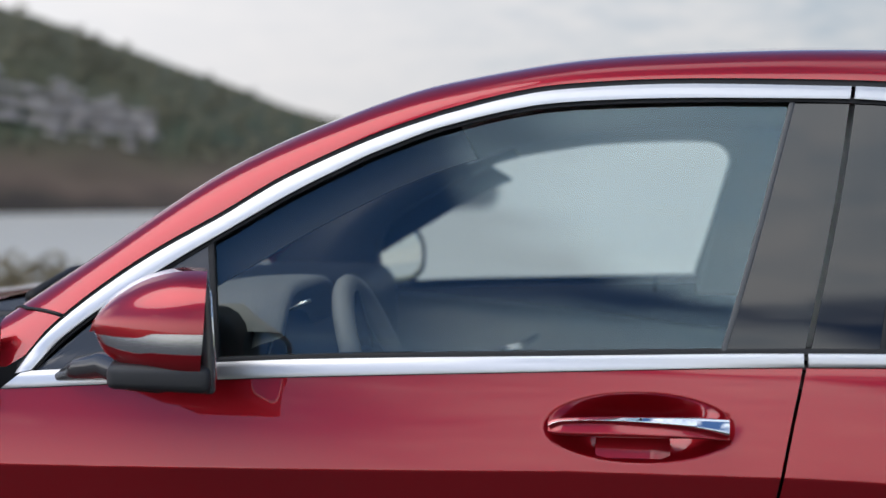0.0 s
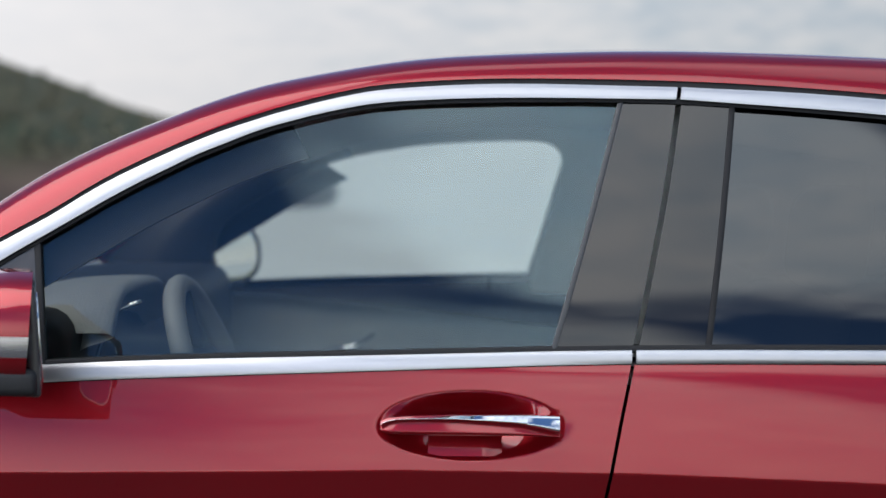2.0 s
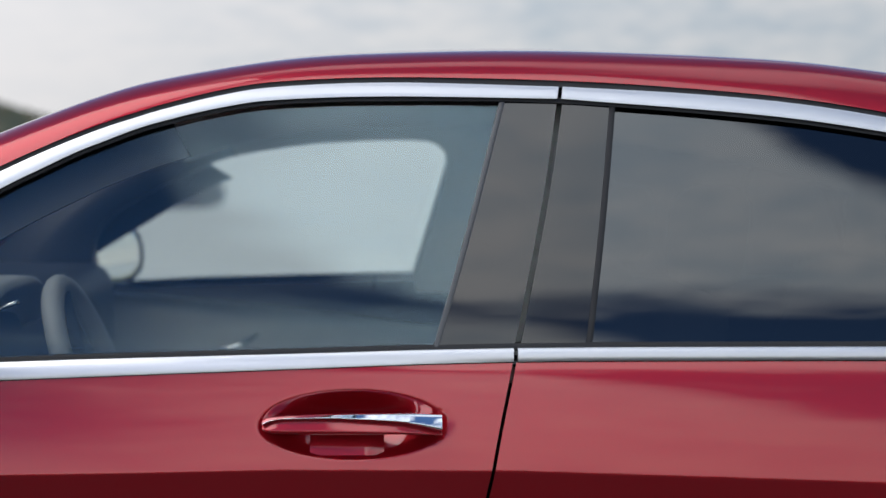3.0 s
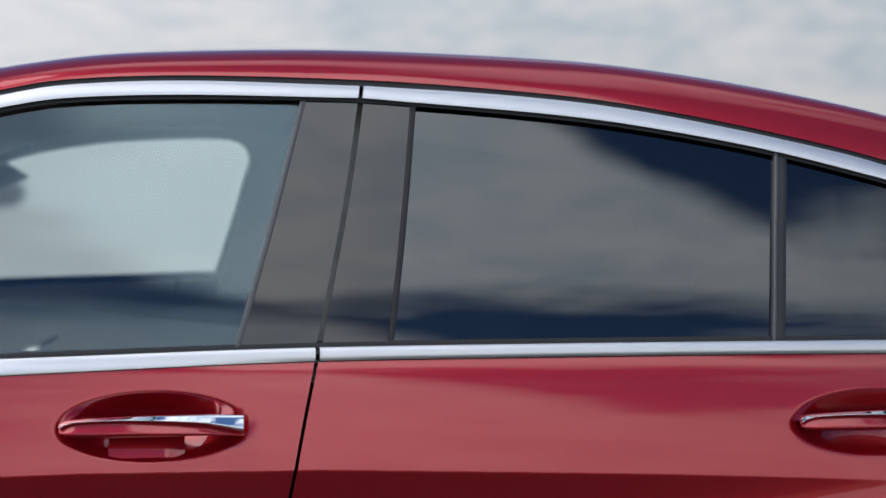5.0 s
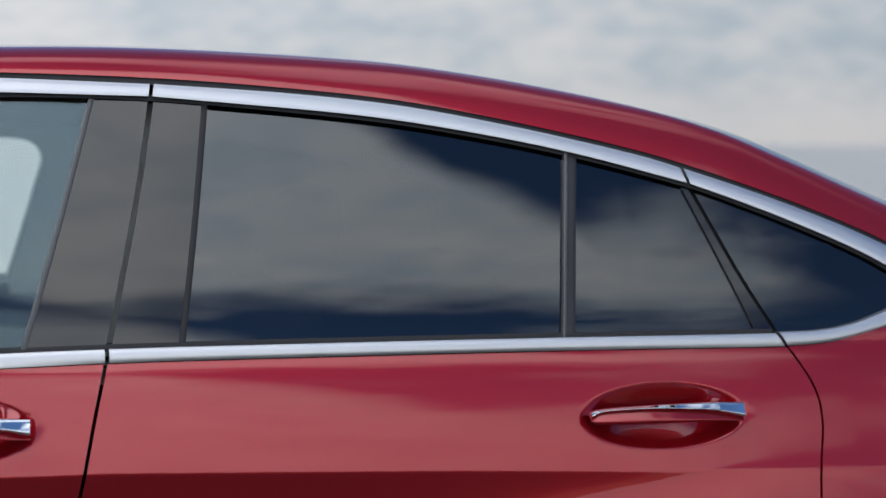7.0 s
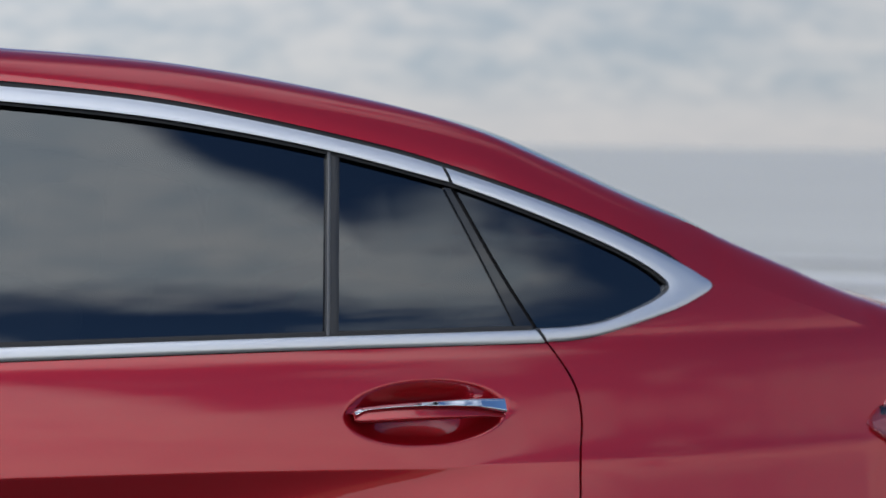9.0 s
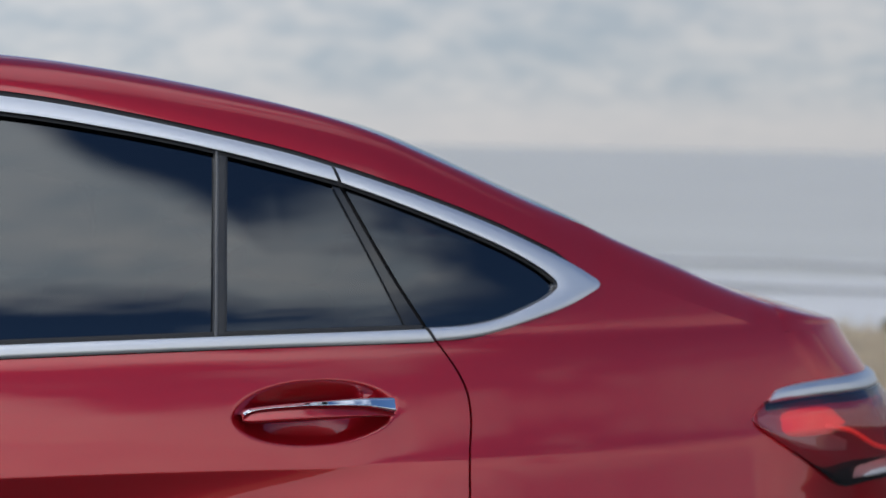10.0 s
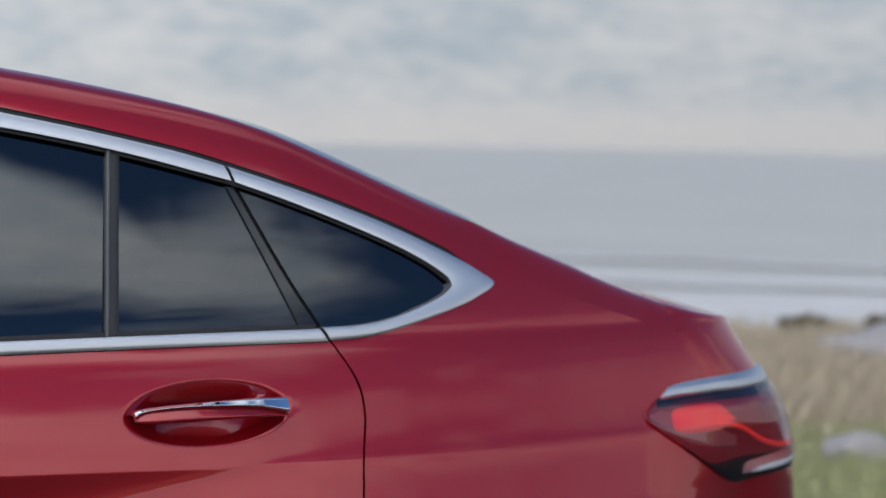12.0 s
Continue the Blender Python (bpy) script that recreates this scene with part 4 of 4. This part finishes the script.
tube("vent_ring", curve([(-0.645, 0.33, 1.090), (-0.641, 0.33, 1.106), (-0.632, 0.33, 1.137), (-0.623, 0.33, 1.165), (-0.605, 0.335, 1.179), (-0.574, 0.34, 1.190)], 16), 0.0035, BRIGHT, car, "bright ring round the air vent")
block("centre_console", (0.9, 0.26, 0.40), (-0.25, CENTRE, 0.70), TRIM, car, "dark centre console", 0.05)

wheel_pose = pose(-0.478, 0.47, 1.04, 0, 90 - 20, 0)
tube("lock_pin", [(-0.033, 1.775, 1.115), (-0.033, 1.775, 1.150)], [0.006, 0.0045], PLASTIC, car, "black lock pin", 8)
steer = new("steering_wheel")
steer.parent = car
steer.matrix_basis = wheel_pose
tagged(steer, "grey leather steering wheel")
n, m = 48, 12
verts = [((0.178 + 0.018 * math.cos(2 * math.pi * j / m)) * math.cos(2 * math.pi * i / n), (0.178 + 0.018 * math.cos(2 * math.pi * j / m)) * math.sin(2 * math.pi * i / n), 0.018 * math.sin(2 * math.pi * j / m)) for i in range(n) for j in range(m)]
faces = [(i * m + j, ((i + 1) % n) * m + j, ((i + 1) % n) * m + (j + 1) % m, i * m + (j + 1) % m) for i in range(n) for j in range(m)]
mesh_object("rim", verts, faces, LEATHER, steer, "grey leather rim")
block("hub", (0.15, 0.17, 0.06), (0, 0, -0.02), TRIM, steer, "dark hub", 0.025, 4)
for a in (0, 90, 180):
    tube("spoke", [(0.05 * math.cos(radians(a + 0)), 0.06 * math.sin(radians(a)), -0.01), (0.165 * math.cos(radians(a)), 0.165 * math.sin(radians(a)), 0)], 0.014, BRIGHT if a == 90 else TRIM, steer)
tube("column", [(0, 0, -0.03), (0, 0, -0.25)], 0.04, TRIM, steer, "dark steering column", 12)


def seat(x, y, width):
    s = new("seat")
    s.parent = car
    s.location = (x, y, 0)
    tagged(s, "grey leather seat")
    block("cushion", (0.52, width, 0.16), (-0.20, 0, 0.66), LEATHER, s, "", 0.06, 5)
    block("backrest", (0.14, width, 0.58), (0.16, 0, 0.92), LEATHER, s, "", 0.055, 5, lambda v: (v.x + 0.28 * v.z, v.y, v.z))
    block("headrest", (0.10, 0.26, 0.17), (0.30, 0, 1.29), LEATHER, s, "", 0.045, 5, lambda v: (v.x + 0.1 * v.z, v.y, v.z))


seat(0.22, 0.47, 0.50)
seat(0.22, 1.42, 0.50)
seat(0.80, 0.42, 0.46)
seat(0.80, 1.47, 0.46)


# ---------------------------------------------------------------- land, sea and hill
def ground_material():
    mat = material("rough_grass", (0.12, 0.11, 0.05), rough=0.95)
    nt = mat.node_tree
    b = nt.nodes["Principled BSDF"]
    tc = nt.nodes.new("ShaderNodeTexCoord")
    n1, n2 = nt.nodes.new("ShaderNodeTexNoise"), nt.nodes.new("ShaderNodeTexNoise")
    n1.inputs["Scale"].default_value, n1.inputs["Detail"].default_value = 0.35, 6
    n2.inputs["Scale"].default_value, n2.inputs["Detail"].default_value = 9.0, 8
    r = nt.nodes.new("ShaderNodeValToRGB")
    r.color_ramp.elements[0].position, r.color_ramp.elements[1].position = 0.38, 0.60
    r.color_ramp.elements[0].color, r.color_ramp.elements[1].color = (0.34, 0.37, 0.15, 1), (0.58, 0.48, 0.34, 1)
    mix = nt.nodes.new("ShaderNodeMixRGB")
    mix.blend_type = "MULTIPLY"
    mix.inputs[0].default_value = 0.8
    for n in (n1, n2):
        nt.links.new(tc.outputs["Object"], n.inputs["Vector"])
    nt.links.new(n1.outputs["Fac"], r.inputs[0])
    nt.links.new(r.outputs[0], mix.inputs[1])
    nt.links.new(n2.outputs["Fac"], mix.inputs[2])
    nt.links.new(mix.outputs[0], b.inputs["Base Color"])
    return mat


def hill_material():
    mat = material("heath", (0.1, 0.1, 0.05), rough=0.95)
    nt = mat.node_tree
    b = nt.nodes["Principled BSDF"]
    tc = nt.nodes.new("ShaderNodeTexCoord")
    sp = nt.nodes.new("ShaderNodeSeparateXYZ")
    nt.links.new(tc.outputs["Object"], sp.inputs[0])
    n1, n2 = nt.nodes.new("ShaderNodeTexNoise"), nt.nodes.new("ShaderNodeTexNoise")
    n1.inputs["Scale"].default_value, n1.inputs["Detail"].default_value = 0.03, 6
    n2.inputs["Scale"].default_value, n2.inputs["Detail"].default_value = 0.12, 8
    for n in (n1, n2):
        nt.links.new(tc.outputs["Object"], n.inputs["Vector"])
    wob = nt.nodes.new("ShaderNodeMath")
    wob.operation = "MULTIPLY_ADD"
    wob.inputs[1].default_value = 16.0
    nt.links.new(n1.outputs["Fac"], wob.inputs[0])
    nt.links.new(sp.outputs[2], wob.inputs[2])
    span = nt.nodes.new("ShaderNodeMapRange")
    span.inputs["From Min"].default_value, span.inputs["From Max"].default_value = -8, 40
    nt.links.new(wob.outputs[0], span.inputs["Value"])
    r = nt.nodes.new("ShaderNodeValToRGB")
    e = r.color_ramp.elements
    e[0].position, e[0].color = 0.0, (0.045, 0.035, 0.028, 1)
    e[1].position, e[1].color = 1.0, (0.13, 0.125, 0.065, 1)
    for p, c in ((0.10, (0.05, 0.04, 0.03)), (0.17, (0.17, 0.12, 0.085)), (0.28, (0.09, 0.085, 0.045)), (0.38, (0.075, 0.10, 0.055)), (0.52, (0.125, 0.13, 0.07))):
        k = e.new(p)
        k.color = (*c, 1)
    nt.links.new(span.outputs[0], r.inputs[0])
    mix = nt.nodes.new("ShaderNodeMixRGB")
    mix.blend_type = "MULTIPLY"
    mix.inputs[0].default_value = 0.6
    nt.links.new(r.outputs[0], mix.inputs[1])
    nt.links.new(n2.outputs["Fac"], mix.inputs[2])
    nt.links.new(mix.outputs[0], b.inputs["Base Color"])
    return mat


SEA = -13.0
GRASS = ground_material()
HEATH = hill_material()
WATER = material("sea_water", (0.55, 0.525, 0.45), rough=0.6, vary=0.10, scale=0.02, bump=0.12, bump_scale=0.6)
FOAM = material("surf", (0.64, 0.62, 0.57), rough=0.8, vary=0.2, scale=0.05)
STONE = material("pale_stone", (0.38, 0.35, 0.33), rough=0.9, vary=0.3, scale=0.3, bump=0.4, bump_scale=2.0)


def shore(a):
    """Distance of the plateau's brink from the car, by bearing."""
    return 15.4 + 0.5 * math.sin(3 * a + 1) + 0.4 * math.sin(7 * a)


def land_z(r, a):
    """Height of the ground at a distance and bearing (radians, 0 = straight beyond the car)."""
    seaward = math.cos(a) > -0.25
    y_of = max(-4.0, min(14.0, r * math.cos(a)))
    bumps = 0.05 * noise.noise((r * math.sin(a) * 0.4, r * math.cos(a) * 0.4, 0)) * min(1, max(0, r - 4) / 4)
    if not seaward:
        return bumps - 0.028 * y_of
    bumps -= 0.028 * y_of
    d = r - shore(a) - 60 * max(0, 0.2 - math.cos(a))
    return bumps - 0.62 * max(0, d) if d < 28 else -17.4


radii = [0, 2, 4, 5, 6, 7, 8, 9, 10, 11, 12, 13, 14, 15, 16, 17, 19, 22, 26, 32, 40, 55, 80, 130, 300, 900, 4500]
n = 180
verts = [(r * math.sin(2 * math.pi * i / n), r * math.cos(2 * math.pi * i / n), land_z(r, 2 * math.pi * i / n if i <= n / 2 else 2 * math.pi * (i / n - 1))) for r in radii for i in range(n)]
faces = [(k * n + i, k * n + (i + 1) % n, (k + 1) * n + (i + 1) % n, (k + 1) * n + i) for k in range(len(radii) - 1) for i in range(n)]
tagged(mesh_object("ground", verts, [f[::-1] for f in faces], GRASS), "rough green and brown coastal grass", "ground", kind="structure")
rs = [20, 60, 120, 200, 320, 600, 1200, 2500, 4900]
n = 120
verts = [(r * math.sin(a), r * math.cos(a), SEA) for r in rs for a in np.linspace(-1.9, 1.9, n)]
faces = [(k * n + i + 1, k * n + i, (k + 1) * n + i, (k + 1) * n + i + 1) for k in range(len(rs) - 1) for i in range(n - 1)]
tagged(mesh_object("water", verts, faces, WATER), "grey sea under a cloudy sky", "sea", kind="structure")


def surf_line(r0, r1, a0, a1, seed):
    n = 60
    verts = []
    for i in range(n):
        a = radians(a0 + (a1 - a0) * i / (n - 1))
        w = noise.noise((i * 0.15, seed, 0))
        for r in (r0 + 6 * w, r1 + 6 * w + 4 * noise.noise((i * 0.4, seed, 5))):
            verts.append((r * math.sin(a), r * math.cos(a), SEA + 0.25))
    faces = [(2 * i + 2, 2 * i, 2 * i + 1, 2 * i + 3) for i in range(n - 1)]
    return tagged(mesh_object("surf", verts, faces, FOAM), "white surf rolling in towards the shore", "surf", kind="stuff")


surf_line(100, 165, -5, 60, 1.0)
surf_line(172, 186, 5, 60, 2.0)
surf_line(206, 212, 15, 60, 3.0)

# hill across the bay
crest = over_x([(-60, 6.5), (-40, 6.0), (-30, 5.4), (-22.1, 4.12), (-20.3, 3.59), (-17.6, 2.69), (-14.7, 1.66), (-12.8, 0.92), (-11.1, 0.46), (-8, -0.45), (-6.2, -1.2), (-5.2, -2.2), (-3, -3.6)])
nb, nr = 120, 40
P = np.zeros((nb, nr, 3))
for i, bdeg in enumerate(np.linspace(-60, -3, nb)):
    a = radians(bdeg)
    for j, v in enumerate(np.linspace(0, 1, nr)):
        r = 306 + 230 * v
        top_z = 1.44 + 440 * math.tan(radians(float(crest(bdeg))))
        f = min(1.0, (r - 306) / 134)
        shape = 1 - (1 - f) ** 1.7
        z = SEA - 1.5 + (top_z - SEA + 1.5) * shape
        if f >= 1:
            z = top_z - 0.06 * (r - 440)
        z += (1 - abs(2 * f - 1)) * 3.0 * noise.noise((r * 0.03, bdeg * 0.25, 1))
        z += 0.5 * noise.noise((r * 0.15, bdeg * 1.3, 4))
        P[i, j] = (r * math.sin(a), r * math.cos(a), z)
P_HILL = P.copy()
hill = sheet_part("hill", P, HEATH, None, "", 0.0)
tagged(hill, "olive green hillside with brown rocky foot across the bay", "hill", kind="structure")

# asphalt sheet out of view, added so the lower flank reflects something dark
ASPHALT = material("asphalt", (0.055, 0.053, 0.050), rough=0.9, vary=0.35, scale=3.0, bump=0.5, bump_scale=90)
P = np.zeros((40, 14, 3))
for i, x in enumerate(np.linspace(-60, 60, 40)):
    for j, y in enumerate(np.linspace(-8.5, 2.25, 14)):
        P[i, j] = (x, y + 0.12 * noise.noise((x * 0.5, 0, 7)), -0.028 * max(-4.0, y) + 0.045)
tagged(sheet_part("road", P, ASPHALT, None, "", -0.08), "dark asphalt added out of view to darken reflections low on the doors", "road", kind="structure")


# ---------------------------------------------------------------- stones, tufts and bushes
def ground_height(x, y):
    return land_z(math.hypot(x, y), math.atan2(x, y))


def at_bearing(b, r):
    """A place r metres from the eye at a bearing in degrees."""
    return 0.05 + r * math.sin(radians(b)), -2.25 + r * math.cos(radians(b))


def stone(x, y, z, size, seed, name="stone", label="pale weathered stone lying in the grass", group="stones in the grass"):
    bm = bmesh.new()
    bmesh.ops.create_icosphere(bm, subdivisions=3, radius=1)
    for v in bm.verts:
        k = 1 + 0.35 * noise.noise(v.co * 1.2 + Vector((seed, 0, 0))) + 0.12 * noise.noise(v.co * 3 + Vector((0, seed, 0)))
        v.co = Vector((v.co.x * size[0] * k, v.co.y * size[1] * k, max(-0.4, v.co.z) * size[2] * k))
    for f in bm.faces:
        f.smooth = True
    me = bpy.data.meshes.new(name)
    bm.to_mesh(me)
    bm.free()
    me.materials.append(STONE)
    ob = new(name, me)
    ob.location = (x, y, z)
    return tagged(ob, label, "stone", group)


for k, (b, r, size) in enumerate([(44.4, 8.6, (0.22, 0.16, 0.12)), (45.3, 13.2, (0.6, 0.45, 0.26)), (46.6, 8.9, (0.18, 0.2, 0.1)), (43.2, 14.2, (0.3, 0.3, 0.12)), (-23.6, 14.5, (0.3, 0.3, 0.2))]):
    x, y = at_bearing(b, r)
    stone(x, y, ground_height(x, y) + 0.2 * size[2], size, k * 3.1)


def tufts(name, label, spots, height, color_mat, per=26):
    """Loose blades of grass gathered in tufts, as one mesh."""
    rng = random.Random(7)
    verts, faces = [], []
    for x, y, s in spots:
        z = ground_height(x, y)
        for _ in range(per):
            a, lean = rng.uniform(0, 6.283), rng.uniform(0.1, 0.6)
            h = height * s * rng.uniform(0.5, 1.2)
            bx, by = x + rng.gauss(0, 0.12), y + rng.gauss(0, 0.12)
            w = 0.012
            n0 = len(verts)
            verts += [(bx - w * math.sin(a), by + w * math.cos(a), z - 0.03), (bx + w * math.sin(a), by - w * math.cos(a), z - 0.03), (bx + h * lean * math.cos(a) * 0.4, by + h * lean * math.sin(a) * 0.4, z + 0.6 * h), (bx + h * lean * math.cos(a), by + h * lean * math.sin(a), z + h)]
            faces += [(n0, n0 + 1, n0 + 2), (n0 + 1, n0 + 3, n0 + 2)]
    return tagged(mesh_object(name, verts, faces, color_mat, smooth=False), label, "grass", kind="stuff")


DRY = material("dry_grass", (0.58, 0.48, 0.34), rough=0.9, vary=0.35, scale=1.5)
LUSH = material("green_grass", (0.46, 0.46, 0.24), rough=0.9, vary=0.3, scale=2.0)
HEATHER = material("heather_leaf", (0.20, 0.16, 0.09), rough=0.9, vary=0.4, scale=3.0)
rng = random.Random(3)
spots = []
for _ in range(900):
    b, r = rng.uniform(34, 56), rng.uniform(9.5, 15.2)
    spots.append((*at_bearing(b, r), rng.uniform(0.6, 1.4)))
for _ in range(300):
    b, r = rng.uniform(-32, -16), rng.uniform(11.0, 15.4)
    spots.append((*at_bearing(b, r), rng.uniform(0.6, 1.2)))
tufts("dry_grass", "dry straw-coloured grass along the brink", spots, 0.17, DRY)
tufts("green_grass", "short green grass beside the road", [(*at_bearing(rng.uniform(36, 56), rng.uniform(6.6, 10.0)), rng.uniform(0.5, 1.0)) for _ in range(700)], 0.10, LUSH)


def bush(x, y, size, seed):
    """Low shrub: twigs under a loose heap of small leaves."""
    rng = random.Random(seed)
    base = tagged(new("shrub"), "low brown heather shrub near the brink", "shrub", "shrubs near the brink")
    base.location = (x, y, ground_height(x, y))
    for _ in range(7):
        a = rng.uniform(0, 6.283)
        tube("branch", [(0, 0, -0.02), (0.3 * size * math.cos(a), 0.3 * size * math.sin(a), 0.25 * size), (0.6 * size * math.cos(a), 0.6 * size * math.sin(a), 0.42 * size)], [0.02, 0.014, 0.006], HEATHER, base, "", 6)
    verts, faces = [], []
    for _ in range(1400):
        d = Vector((rng.gauss(0, 1), rng.gauss(0, 1), abs(rng.gauss(0, 1)))).normalized()
        k = rng.uniform(0.55, 1.0) * (1 + 0.35 * noise.noise(d * 2.2 + Vector((seed, 0, 0))))
        p = Vector((d.x * size, d.y * size, 0.05 + d.z * size * 0.55)) * k
        a, b2 = Vector((rng.gauss(0, 1), rng.gauss(0, 1), rng.gauss(0, 1))).normalized() * 0.05, Vector((rng.gauss(0, 1), rng.gauss(0, 1), rng.gauss(0, 1))).normalized() * 0.03
        n0 = len(verts)
        verts += [p - a, p - b2, p + a, p + b2]
        faces.append((n0, n0 + 1, n0 + 2, n0 + 3))
    mesh_object("leaves", verts, faces, HEATHER, base, "", False)


for k, (b, r, size) in enumerate([(-21.7, 14.9, 1.10), (-23.6, 14.6, 1.30), (-26.4, 15.0, 1.0), (45.5, 15.0, 0.35), (42.4, 15.2, 0.30), (48.2, 15.0, 0.45)]):
    bush(*at_bearing(b, r), size, 11 + k)

# pale outcrop and scrub on the far hillside


def hill_height(b, r):
    i = (b + 60) / 57 * (nb - 1)
    j = (r - 306) / 230 * (nr - 1)
    return HILL[int(round(i)), int(round(j)), 2]


def heap(count, b0, b1, r0, r1, s0, s1, seed):
    """Many rough lumps on the hillside, in one mesh."""
    rng = random.Random(seed)
    verts, faces = [], []
    for _ in range(count):
        b, r = rng.uniform(b0, b1), rng.triangular(r0, r1)
        s = rng.uniform(s0, s1)
        o = Vector((r * math.sin(radians(b)), r * math.cos(radians(b)), hill_height(b, r)))
        n0 = len(verts)
        for d in ((1, 0, 0), (0, 1, 0), (-1, 0, 0), (0, -1, 0), (0.6, 0.5, 0.8), (-0.5, 0.6, 0.9), (-0.6, -0.6, 0.7), (0.5, -0.6, 0.8)):
            verts.append(o + Vector(d) * s * rng.uniform(0.6, 1.2))
        faces += [(n0, n0 + 1, n0 + 5, n0 + 4), (n0 + 1, n0 + 2, n0 + 6, n0 + 5), (n0 + 2, n0 + 3, n0 + 7, n0 + 6), (n0 + 3, n0, n0 + 4, n0 + 7), (n0 + 4, n0 + 5, n0 + 6, n0 + 7)]
    return verts, faces


HILL = P_HILL
tagged(mesh_object("outcrop", *heap(520, -26, -17.4, 334, 358, 0.6, 2.0, 21), STONE, smooth=False), "pale stone outcrop scattered over the hillside", "rocks", kind="stuff")
SCRUB = material("scrub", (0.16, 0.15, 0.095), rough=0.95, vary=0.4, scale=0.4)
tagged(mesh_object("scrub", *heap(800, -34, -8, 325, 435, 0.6, 1.8, 22), SCRUB, smooth=False), "dark green scrub over the hillside", "scrub", kind="stuff")
